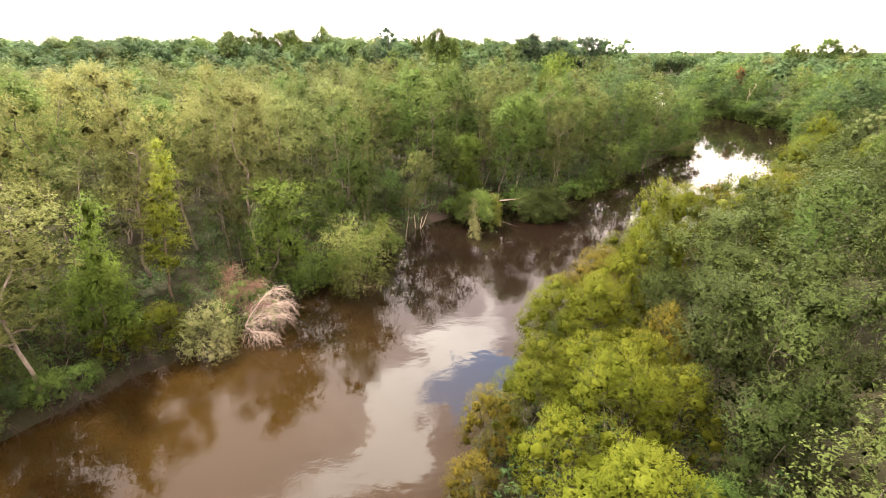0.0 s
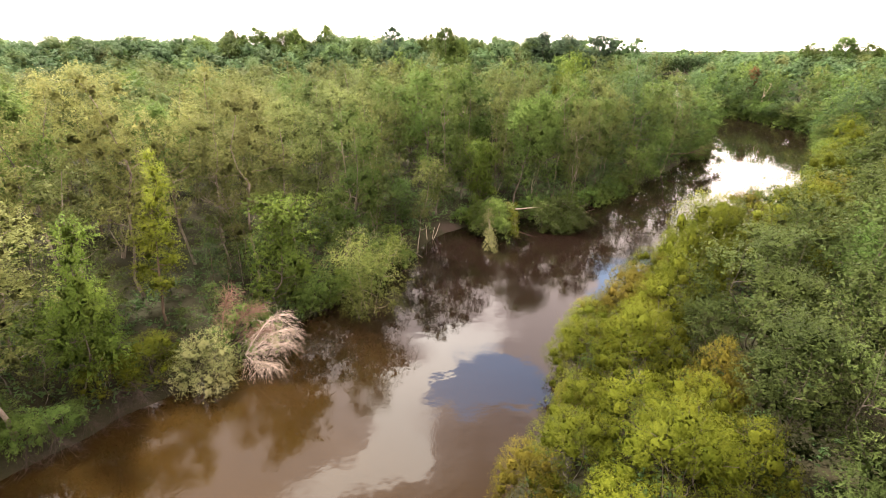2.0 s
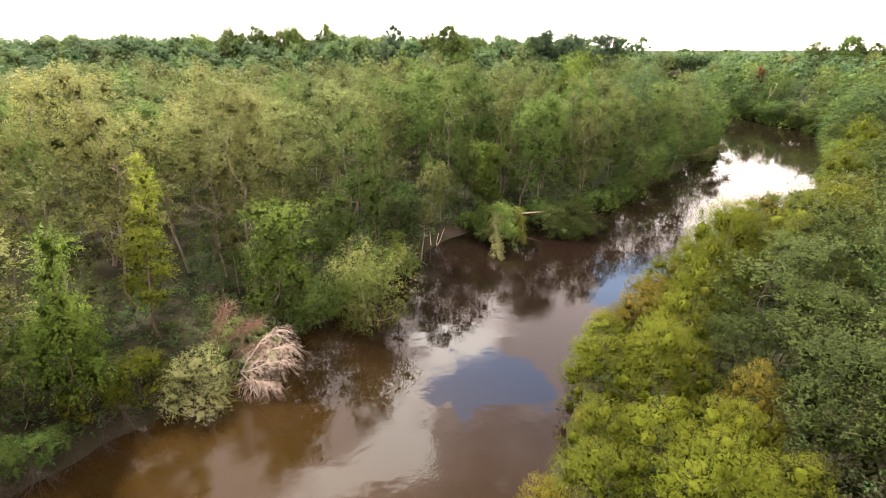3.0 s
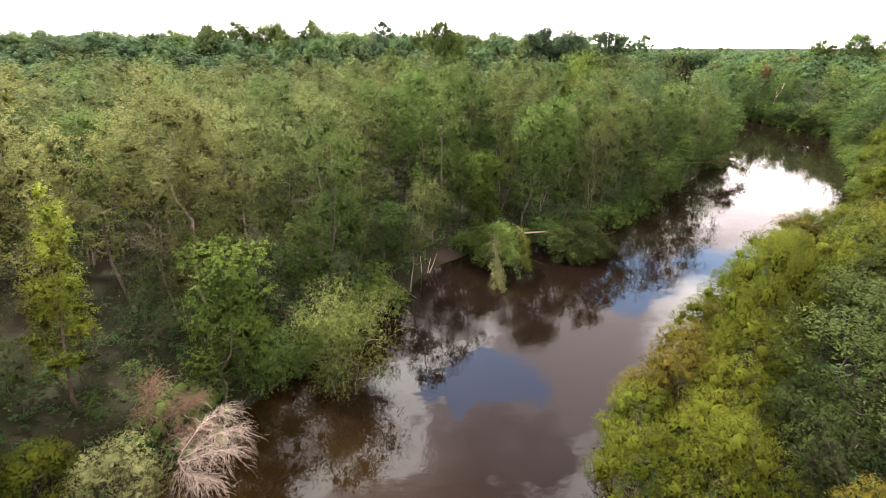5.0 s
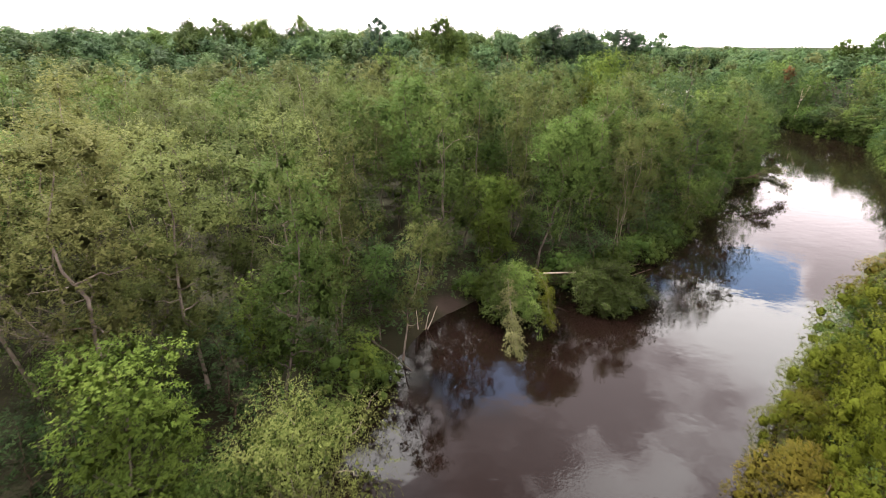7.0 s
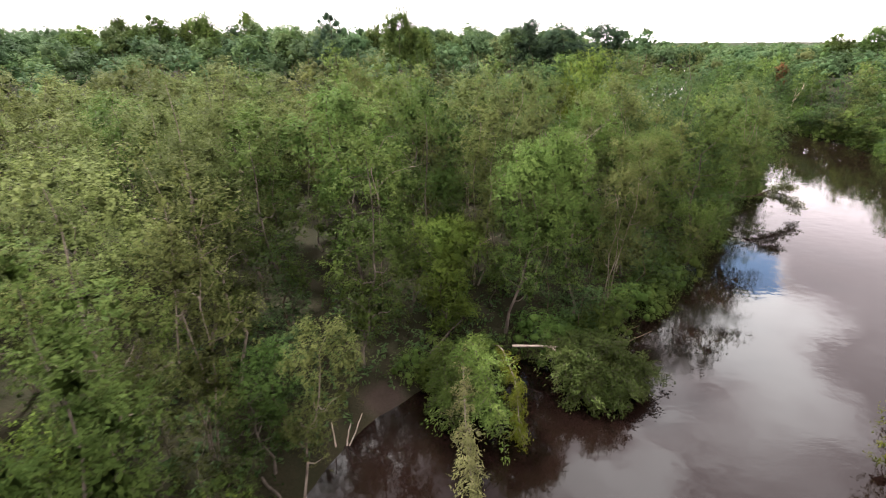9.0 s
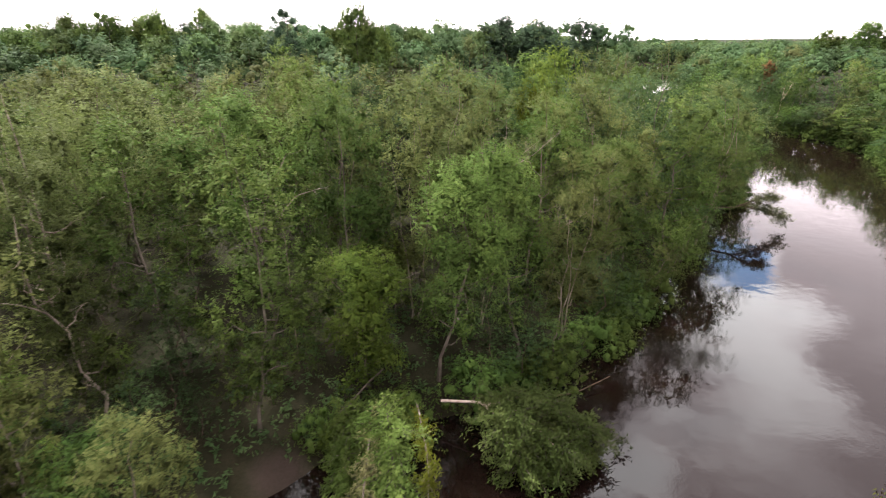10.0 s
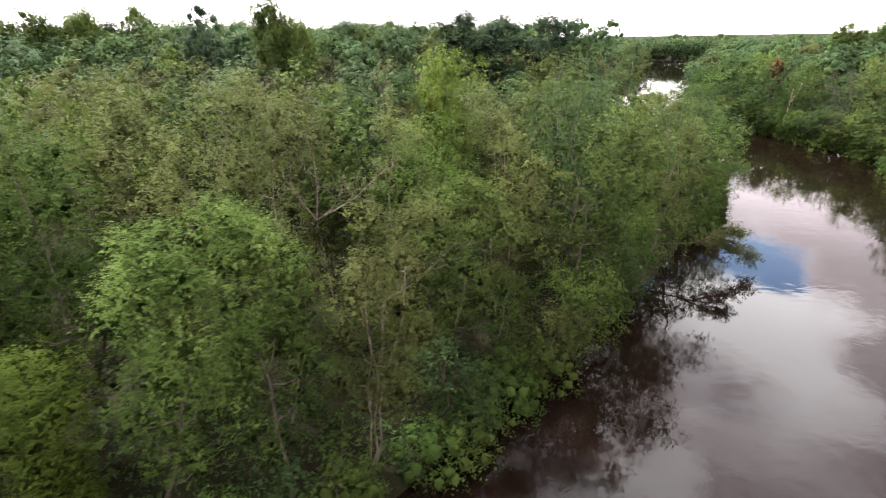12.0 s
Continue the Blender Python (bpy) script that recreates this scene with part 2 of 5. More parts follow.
def ground_material():
    m, n, l, p, out = material("forest_floor")
    tc = n.new("ShaderNodeTexCoord")
    noi = n.new("ShaderNodeTexNoise")
    noi.inputs["Scale"].default_value, noi.inputs["Detail"].default_value = 0.35, 8.0
    fine = n.new("ShaderNodeTexNoise")
    fine.inputs["Scale"].default_value, fine.inputs["Detail"].default_value = 6.0, 6.0
    l.new(tc.outputs["Object"], noi.inputs["Vector"])
    l.new(tc.outputs["Object"], fine.inputs["Vector"])
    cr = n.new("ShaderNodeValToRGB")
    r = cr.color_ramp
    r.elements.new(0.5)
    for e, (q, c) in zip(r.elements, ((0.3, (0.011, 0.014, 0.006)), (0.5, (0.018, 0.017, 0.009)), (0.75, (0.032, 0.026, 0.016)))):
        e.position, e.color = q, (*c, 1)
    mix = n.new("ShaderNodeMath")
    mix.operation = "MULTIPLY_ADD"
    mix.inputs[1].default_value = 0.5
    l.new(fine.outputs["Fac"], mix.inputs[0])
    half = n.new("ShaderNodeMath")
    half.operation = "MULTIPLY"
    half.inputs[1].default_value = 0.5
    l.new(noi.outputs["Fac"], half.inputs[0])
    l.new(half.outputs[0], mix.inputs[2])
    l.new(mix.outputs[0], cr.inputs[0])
    col = cr.outputs[0]
    for (sx, sy, sr), tone in (((-0.9, 73.2, 2.0), (0.042, 0.032, 0.026)), ((22.6, 91.5, 2.6), (0.040, 0.023, 0.018))):
        vd = n.new("ShaderNodeVectorMath")
        vd.operation = "DISTANCE"
        vd.inputs[1].default_value = (sx, sy, 0.4)
        l.new(tc.outputs["Object"], vd.inputs[0])
        mr = n.new("ShaderNodeMapRange")
        mr.inputs["From Min"].default_value, mr.inputs["From Max"].default_value = sr, sr * 0.45
        l.new(vd.outputs["Value"], mr.inputs["Value"])
        mu = n.new("ShaderNodeMath")
        mu.operation = "MULTIPLY"
        l.new(mr.outputs[0], mu.inputs[0])
        l.new(mix.outputs[0], mu.inputs[1])
        sc = n.new("ShaderNodeMath")
        sc.operation = "MULTIPLY"
        sc.use_clamp = True
        sc.inputs[1].default_value = 1.8
        l.new(mu.outputs[0], sc.inputs[0])
        mxs = n.new("ShaderNodeMix")
        mxs.data_type = "RGBA"
        mxs.inputs["B"].default_value = (*tone, 1)
        l.new(sc.outputs[0], mxs.inputs["Factor"])
        l.new(col, mxs.inputs["A"])
        col = mxs.outputs["Result"]
    l.new(col, p.inputs["Base Color"])
    p.inputs["Roughness"].default_value = 0.9
    p.inputs["Specular IOR Level"].default_value = 0.06
    bp = n.new("ShaderNodeBump")
    bp.inputs["Strength"].default_value, bp.inputs["Distance"].default_value = 0.7, 0.12
    l.new(fine.outputs["Fac"], bp.inputs["Height"])
    l.new(bp.outputs[0], p.inputs["Normal"])
    return m


def water_material():
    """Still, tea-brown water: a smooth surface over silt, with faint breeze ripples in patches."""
    m, n, l, p, out = material("river_water")
    tc = n.new("ShaderNodeTexCoord")
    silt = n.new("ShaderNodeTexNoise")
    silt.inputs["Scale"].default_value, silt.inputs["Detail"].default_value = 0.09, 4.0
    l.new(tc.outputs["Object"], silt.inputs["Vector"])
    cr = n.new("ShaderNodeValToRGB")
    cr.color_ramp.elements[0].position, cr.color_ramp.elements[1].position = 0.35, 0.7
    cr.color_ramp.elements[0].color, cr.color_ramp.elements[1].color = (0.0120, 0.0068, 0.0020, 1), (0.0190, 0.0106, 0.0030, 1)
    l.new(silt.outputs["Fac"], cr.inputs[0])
    # sunlit brown of the silty near water is painted in, fading to darker upstream
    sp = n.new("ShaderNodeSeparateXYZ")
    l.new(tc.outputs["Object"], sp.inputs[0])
    # deep holds how far the painted sunlit brown has faded
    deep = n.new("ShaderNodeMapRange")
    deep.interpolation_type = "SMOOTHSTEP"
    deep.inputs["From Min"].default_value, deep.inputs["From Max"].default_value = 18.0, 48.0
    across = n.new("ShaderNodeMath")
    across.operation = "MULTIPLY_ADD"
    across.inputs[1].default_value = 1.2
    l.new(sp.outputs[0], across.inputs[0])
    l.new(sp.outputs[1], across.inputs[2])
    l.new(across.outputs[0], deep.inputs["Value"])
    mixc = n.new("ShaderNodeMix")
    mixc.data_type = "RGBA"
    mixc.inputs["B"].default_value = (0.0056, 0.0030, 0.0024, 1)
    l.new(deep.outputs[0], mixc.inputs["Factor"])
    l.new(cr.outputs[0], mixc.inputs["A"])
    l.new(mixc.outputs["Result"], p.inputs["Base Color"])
    p.inputs["Roughness"].default_value = 0.03
    p.inputs["IOR"].default_value = 1.33
    swell = n.new("ShaderNodeTexNoise")
    swell.inputs["Scale"].default_value, swell.inputs["Detail"].default_value = 0.6, 2.0
    rip = n.new("ShaderNodeTexNoise")
    rip.inputs["Scale"].default_value, rip.inputs["Detail"].default_value = 5.5, 2.0
    mask = n.new("ShaderNodeTexNoise")
    mask.inputs["Scale"].default_value, mask.inputs["Detail"].default_value = 0.11, 3.0
    for q in (swell, rip, mask):
        l.new(tc.outputs["Object"], q.inputs["Vector"])
    mr = n.new("ShaderNodeMapRange")
    mr.inputs["From Min"].default_value, mr.inputs["From Max"].default_value = 0.45, 0.68
    l.new(mask.outputs["Fac"], mr.inputs["Value"])
    mu = n.new("ShaderNodeMath")
    mu.operation = "MULTIPLY"
    l.new(rip.outputs["Fac"], mu.inputs[0])
    l.new(mr.outputs[0], mu.inputs[1])
    b1 = n.new("ShaderNodeBump")
    b1.inputs["Strength"].default_value, b1.inputs["Distance"].default_value = 1.0, 0.010
    l.new(swell.outputs["Fac"], b1.inputs["Height"])
    b2 = n.new("ShaderNodeBump")
    b2.inputs["Strength"].default_value, b2.inputs["Distance"].default_value = 1.0, 0.0045
    l.new(mu.outputs[0], b2.inputs["Height"])
    l.new(b1.outputs[0], b2.inputs["Normal"])
    l.new(b2.outputs[0], p.inputs["Normal"])
    return m


GROUND, WATER = ground_material(), water_material()


# ---- mesh helpers ----
def mesh_of(name, verts, faces, mats, face_mat=None, smooth=True, normals=None):
    """A mesh from a vertex array and a face array (quads or triangles), with soft vertex normals if given."""
    me = bpy.data.meshes.new(name)
    verts, faces = np.asarray(verts, np.float32), np.asarray(faces, np.int32)
    k = faces.shape[1]
    me.vertices.add(len(verts))
    me.vertices.foreach_set("co", verts.ravel())
    me.loops.add(faces.size)
    me.loops.foreach_set("vertex_index", faces.ravel())
    me.polygons.add(len(faces))
    me.polygons.foreach_set("loop_start", np.arange(0, faces.size, k, dtype=np.int32))
    if face_mat is not None:
        me.polygons.foreach_set("material_index", np.asarray(face_mat, np.int32))
    me.polygons.foreach_set("use_smooth", np.full(len(faces), smooth))
    for m in (mats if isinstance(mats, (list, tuple)) else [mats]):
        me.materials.append(m)
    me.update(calc_edges=True)
    if normals is not None:
        me.normals_split_custom_set_from_vertices(np.asarray(normals, np.float32))
    return me


def part(name, me, parent, label=""):
    ob = new(name, me)
    ob.parent = parent
    return tagged(ob, label)


def unit(v):
    return v / np.maximum(np.linalg.norm(v, axis=-1, keepdims=True), 1e-9)


def tubes(paths, sides=6):
    """Tapered tubes along (points, radii) paths: vertices and quads."""
    V, F, base = [], [], 0
    for pts, rad in paths:
        pts, rad = np.asarray(pts, float), np.asarray(rad, float)
        tang = unit(np.gradient(pts, axis=0))
        ref = np.array([0.31, 0.95, 0.05]) if abs(tang[0][2]) > 0.6 else np.array([0.0, 0.0, 1.0])
        a = unit(np.cross(tang, ref))
        b = np.cross(tang, a)
        ang = np.linspace(0, 2 * np.pi, sides, endpoint=False)
        ring = pts[:, None] + rad[:, None, None] * (a[:, None] * np.cos(ang)[None, :, None] + b[:, None] * np.sin(ang)[None, :, None])
        V.append(ring.reshape(-1, 3))
        n = len(pts)
        i, j = np.meshgrid(np.arange(n - 1), np.arange(sides), indexing="ij")
        q = np.stack([i * sides + j, i * sides + (j + 1) % sides, (i + 1) * sides + (j + 1) % sides, (i + 1) * sides + j], -1).reshape(-1, 4)
        F.append(q + base)
        base += n * sides
    return np.concatenate(V), np.concatenate(F)


def leaf_blades(centre, along, across):
    """Pointed leaves: vertices and triangles."""
    v = np.stack([centre - along - across, centre + along, centre - along + across], 1).reshape(-1, 3)
    return v, np.arange(len(v)).reshape(-1, 3)


def ico(level):
    """A unit icosphere."""
    b = bmesh.new()
    bmesh.ops.create_icosphere(b, subdivisions=level, radius=1.0)
    v, f = np.array([q.co[:] for q in b.verts]), np.array([[q.index for q in p.verts] for p in b.faces])
    b.free()
    return v, f


ICO = ico(1)


def cores(rng, lobes, size):
    """The shaded inner mass of each leafy lobe: a lumpy hull under its leaves, with its normals."""
    base, tri = ICO
    lobes = np.asarray(lobes, float)
    n, k = len(lobes), len(base)
    lump = size * lobes[:, 3][:, None] * rng.uniform(0.72, 1.22, (n, k))
    v = lobes[:, None, :3] + base[None] * lump[:, :, None]
    f = tri[None] + (np.arange(n) * k)[:, None, None]
    mid = lobes[:, :3].mean(0)
    out = unit(np.tile(base, (n, 1, 1)) + 0.5 * unit(lobes[:, :3] - mid)[:, None])
    return v.reshape(-1, 3), f.reshape(-1, 3), out.reshape(-1, 3)


def sprays(rng, lobes, per_twig, twigs, leaf, droop=0.0, rise=0.4, wide=0.45, twig_len=0.5, shell=0.55, lift=0.55, jit=0.32, fill=0.0, fill_size=2.0, whole=None, heap=0.6):
    """Leaves set on short twigs over the shells of rounded lobes (x, y, z, radius)."""
    lobes = np.asarray(lobes, float)
    weight = lobes[:, 3] ** 2
    pick = rng.choice(len(lobes), size=twigs, p=weight / weight.sum())
    c, r = lobes[pick, :3], lobes[pick, 3]
    d = unit(rng.normal(size=(twigs, 3)) + np.array([0, 0, lift]))
    reach = (shell + (1 - shell) * rng.random(twigs) ** 0.7) * (0.85 + 0.3 * rng.random(twigs))
    root = c + d * (r * reach)[:, None] * np.array([1, 1, 0.9])
    tdir = unit(d + np.array([0, 0, rise - droop]) + 0.35 * rng.normal(size=(twigs, 3)))
    k = per_twig
    s = np.tile((np.arange(k) + 0.5) / k, twigs) + rng.normal(size=twigs * k) * 0.08
    tw = np.repeat(np.arange(twigs), k)
    L = twig_len * (0.6 + 0.8 * rng.random(twigs))[tw]
    p = root[tw] + tdir[tw] * (s * L)[:, None] + np.array([0, 0, -1]) * (droop * (s * L) ** 2 * 0.8)[:, None]
    p += rng.normal(size=p.shape) * leaf * 0.35
    # blades lie with their faces up and out, as leaves turn to the light
    nrm = unit(d[tw] * (0.45 + 0.35 * droop) + np.array([0, 0, 0.62 - 0.3 * droop]) + jit * rng.normal(size=p.shape))
    ax = tdir[tw] * 0.9 + 0.45 * rng.normal(size=p.shape) - np.array([0, 0, droop * 0.6])
    ax = unit(ax - nrm * (ax * nrm).sum(1, keepdims=True))
    side = np.cross(nrm, ax)
    size = leaf * (0.6 + 0.8 * rng.random(len(p)))
    wid = np.full(len(p), wide)
    m = int(len(p) * fill)
    if m:
        # the shaded inner mass of the crown: fewer, larger clumps
        pk = rng.choice(len(lobes), size=m, p=weight / weight.sum())
        dd = unit(rng.normal(size=(m, 3)))
        p = np.concatenate([p, lobes[pk, :3] + dd * (lobes[pk, 3] * rng.uniform(0.1, 0.55, m))[:, None]])
        a2 = unit(rng.normal(size=(m, 3)))
        ax = np.concatenate([ax, a2])
        side = np.concatenate([side, unit(np.cross(a2, dd + 0.4 * rng.normal(size=(m, 3))))])
        size = np.concatenate([size, leaf * fill_size * rng.uniform(0.7, 1.3, m)])
        wid = np.concatenate([wid, np.full(m, 0.8)])
    # soft normals that follow the lobes and the whole crown, so that crowns shade as volumes
    mid = lobes[:, :3].mean(0) if whole is None else np.asarray(whole, float)
    which = np.concatenate([pick[tw], pk]) if m else pick[tw]
    soft = unit(heap * unit(p - lobes[which, :3]) + 0.75 * unit(lobes[which, :3] - mid) + np.array([0, 0, 0.45]) + 0.25 * rng.normal(size=p.shape))
    v, f = leaf_blades(p, ax * (size * 0.5)[:, None], side * (size * 0.5 * wid)[:, None])
    return v, f, np.repeat(soft, 3, 0)


def curve_path(rng, a, b, n=6, sag=0.0, wob=0.06, bulge=(0, 0, 0)):
    """A wandering branch line from a to b."""
    a, b = np.asarray(a, float), np.asarray(b, float)
    s = np.linspace(0, 1, n)[:, None]
    L = np.linalg.norm(b - a)
    w = np.cumsum(rng.normal(size=(n, 3)), axis=0)
    w -= w[0] + s * (w[-1] - w[0])
    return a + (b - a) * s + w * wob * L * 0.5 + np.sin(s * np.pi) * (np.array(bulge) + np.array([0, 0, -sag]))


# ---- the river and the ground ----
LEFT_BANK = np.array([(-150, -200), (-70, -60), (-48, -15), (-38, 5), (-33, 17), (-27.5, 26), (-23, 33), (-17.8, 40), (-12.8, 50), (-7.5, 61), (-2.5, 70.5), (2, 75.5), (10, 78.5), (17, 81.5), (21, 86), (24.2, 91), (30, 95.8), (37, 104.5),
                      (44, 113.5), (54, 126), (61, 138), (66, 155), (66, 180), (60, 205), (60, 240), (77, 285), (105, 340), (140, 400), (180, 490)], float)
RIGHT_BANK = np.array([(-105, -200), (-30, -60), (-13, -10), (-4, 10), (1.5, 25), (5, 34), (9, 43), (14, 49.5), (19, 56), (24, 62), (34, 70), (48, 81), (58, 92), (69, 107), (84, 128),
                       (96, 148), (98, 165), (93, 195), (92, 215), (104, 255), (136, 320), (182, 400), (225, 490)], float)


def line_distance(p, line):
    best = np.full(len(p), 1e9)
    for a, b in zip(line[:-1], line[1:]):
        ab = b - a
        s = np.clip(((p - a) @ ab) / (ab @ ab), 0, 1)
        best = np.minimum(best, np.linalg.norm(p - a - s[:, None] * ab, axis=1))
    return best


def in_river(p):
    poly = np.concatenate([LEFT_BANK, RIGHT_BANK[::-1]])
    inside = np.zeros(len(p), bool)
    for a, b in zip(poly, np.roll(poly, -1, axis=0)):
        cross = ((a[1] > p[:, 1]) != (b[1] > p[:, 1])) & (p[:, 0] < (b[0] - a[0]) * (p[:, 1] - a[1]) / (b[1] - a[1] + 1e-12) + a[0])
        inside ^= cross
    return inside


def shore(p):
    """Distance to the nearest shore (positive on land), and whether the left bank is the nearer."""
    p = np.asarray(p, float)
    dl, dr = line_distance(p, LEFT_BANK), line_distance(p, RIGHT_BANK)
    d = np.minimum(dl, dr)
    return np.where(in_river(p), -d, d), dl < dr


def waves(x, y):
    return (np.sin(x * 0.61 + 1.3 * np.sin(y * 0.23)) + np.sin(y * 0.53 + 1.7 * np.sin(x * 0.31 + 2)) + 0.6 * np.sin(x * 1.7 + y * 1.3) + 0.5 * np.sin(y * 2.1 - x * 1.1)) / 3.1


def ground_height(x, y):
    d, _ = shore(np.stack([x, y], -1))
    d = d + 0.55 * waves(x * 1.5, y * 1.5) + 0.3 * waves(x * 4.3 + 2, y * 4.1)
    land = 0.10 + 0.95 * (1 - np.exp(-np.maximum(d, 0) / 2.2)) + 0.18 * waves(x * 0.6, y * 0.6) * np.clip(d / 4, 0, 1)
    return np.where(d > 0, land, np.maximum(d * 0.45, -1.5))


def stretch(fine_a, fine_b, step, far_a, far_b, grow_low, grow_high):
    """Grid lines: even in the middle, widening to the far edges."""
    mid = list(np.arange(fine_a, fine_b + step / 2, step))
    low, high, s = [], [], step
    q = fine_a
    while q > far_a:
        s *= grow_low
        q -= s
        low.append(q)
    q, s = fine_b, step
    while q < far_b:
        s *= grow_high
        q += s
        high.append(q)
    return np.array(low[::-1] + mid + high)


gx, gy = stretch(-46, 108, 1.6, -2400, 2400, 1.25, 1.09), stretch(18, 215, 1.6, -700, 2600, 1.25, 1.07)
GX, GY = np.meshgrid(gx, gy, indexing="ij")
GZ = ground_height(GX.ravel(), GY.ravel())
i, j = np.meshgrid(np.arange(len(gx) - 1), np.arange(len(gy) - 1), indexing="ij")
quads = np.stack([i * len(gy) + j, (i + 1) * len(gy) + j, (i + 1) * len(gy) + j + 1, i * len(gy) + j + 1], -1).reshape(-1, 4)
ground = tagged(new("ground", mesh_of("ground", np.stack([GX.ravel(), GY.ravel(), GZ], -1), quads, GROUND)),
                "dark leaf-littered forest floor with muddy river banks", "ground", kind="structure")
wx, wy = np.array([-160.0, 280.0]), np.array([-210.0, 500.0])
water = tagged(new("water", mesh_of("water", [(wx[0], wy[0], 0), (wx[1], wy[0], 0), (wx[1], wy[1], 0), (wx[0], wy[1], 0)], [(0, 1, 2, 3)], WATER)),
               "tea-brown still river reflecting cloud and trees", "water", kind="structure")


# ---- trees ----
def profile(shape, u):
    if shape == "cone":
        return (1 - u) ** 0.8 * min(1, u * 8 + 0.3) + 0.08
    if shape == "vase":
        return 0.45 + 0.75 * math.sin(math.pi * min(1, 0.12 + 0.78 * u))
    return 0.25 + 0.8 * math.sin(math.pi * (0.1 + 0.72 * u))


def grow(rng, H, R, base, limbs, shape="round", stems=1, lobe=0.42, r0=None, spread=0.0, bend=0.03):
    """Trunks, limbs and leafy lobes of a tree H high with a crown of radius R that begins at base * H."""
    r0 = r0 or H * 0.0072
    trunks, arms, lobes = [], [], []
    for s in range(stems):
        az = rng.random() * 6.28 if stems == 1 else 6.28 * (s + rng.random() * 0.6) / stems
        out = np.array([math.cos(az), math.sin(az), 0]) * R * spread
        top = np.array([0, 0, H * (0.97 if stems == 1 else 0.8 + 0.17 * rng.random())]) + out + np.array([rng.normal(), rng.normal(), 0]) * H * bend
        foot = out * 0.12 - np.array([0, 0, 0.4])
        tp = curve_path(rng, foot, top, 9, wob=0.05)
        rad = r0 * (1 - 0.86 * np.linspace(0, 1, 9)) / math.sqrt(stems) * 1.1
        rad[0] *= 1.5
        trunks.append((tp, rad))
        n = max(3, round(limbs / stems))
        for k in range(n):
            u = (k + rng.random() * 0.8) / n
            zf = base * 0.85 + (0.97 - base * 0.85) * u
            i = zf * 8
            i0 = min(7, int(i))
            a = tp[i0] + (tp[i0 + 1] - tp[i0]) * (i - i0)
            az = k * 2.4 + rng.random() * 1.2 + s
            reach = R * profile(shape, u) * (0.6 + 0.3 * rng.random())
            if stems > 1:
                reach *= 0.62
            rise = reach * (0.25 + 0.5 * rng.random()) * (0.35 if shape == "cone" else 1.0)
            b = a + np.array([math.cos(az) * reach, math.sin(az) * reach, rise])
            b[2] = min(b[2], H * 0.93)
            ap = curve_path(rng, a, b, 6, sag=reach * 0.08, wob=0.13)
            ar = max(0.02, r0 * (1 - zf) * 0.6 + 0.02) * np.linspace(1, 0.25, 6)
            tip = b + unit(b - a + np.array([0, 0, 0.5 * reach])) * R * lobe * rng.uniform(0.5, 1.05)
            bare = curve_path(rng, ap[-1], tip, 4, wob=0.2)
            arms.append((np.concatenate([ap, bare[1:]]), np.concatenate([ar, np.maximum(ar[-1] * np.array([0.9, 0.75, 0.5]), 0.012)])))
            lr = R * lobe * (0.75 + 0.5 * rng.random()) * (0.6 + 0.4 * profile(shape, u))
            lobes.append((*b, lr))
            lobes.append((*(ap[3] + rng.normal(size=3) * lr * 0.5 + [0, 0, lr * 0.3]), lr * 0.75))
            if rng.random() < 0.7:
                f = ap[3] + unit(rng.normal(size=3) + np.array([0, 0, 0.3])) * reach * 0.45
                arms.append((curve_path(rng, ap[3], f, 4, wob=0.15), ar[3] * np.linspace(0.7, 0.2, 4)))
                lobes.append((*f, lr * 0.7))
        lobes.append((*tp[-1], R * lobe * 0.8))
    return trunks, arms, lobes


def dome_lobes(rng, H, R):
    """A shrub's crown as a heap of rounded domes."""
    lobes = [(0, 0, H - 0.46 * R, 0.46 * R)]
    for ring, n, z, r in ((0.50, 4, 0.66, 0.40), (0.80, 6, 0.40, 0.36), (0.86, 6, 0.16, 0.34)):
        turn = rng.random() * 6.28
        for k in range(n):
            a = turn + 6.28 * k / n + rng.normal() * 0.2
            lobes.append((math.cos(a) * ring * R * rng.uniform(0.85, 1.1), math.sin(a) * ring * R * rng.uniform(0.85, 1.1), H * z * rng.uniform(0.85, 1.15), R * r * rng.uniform(0.8, 1.15)))
    return lobes


PROTOS = {}
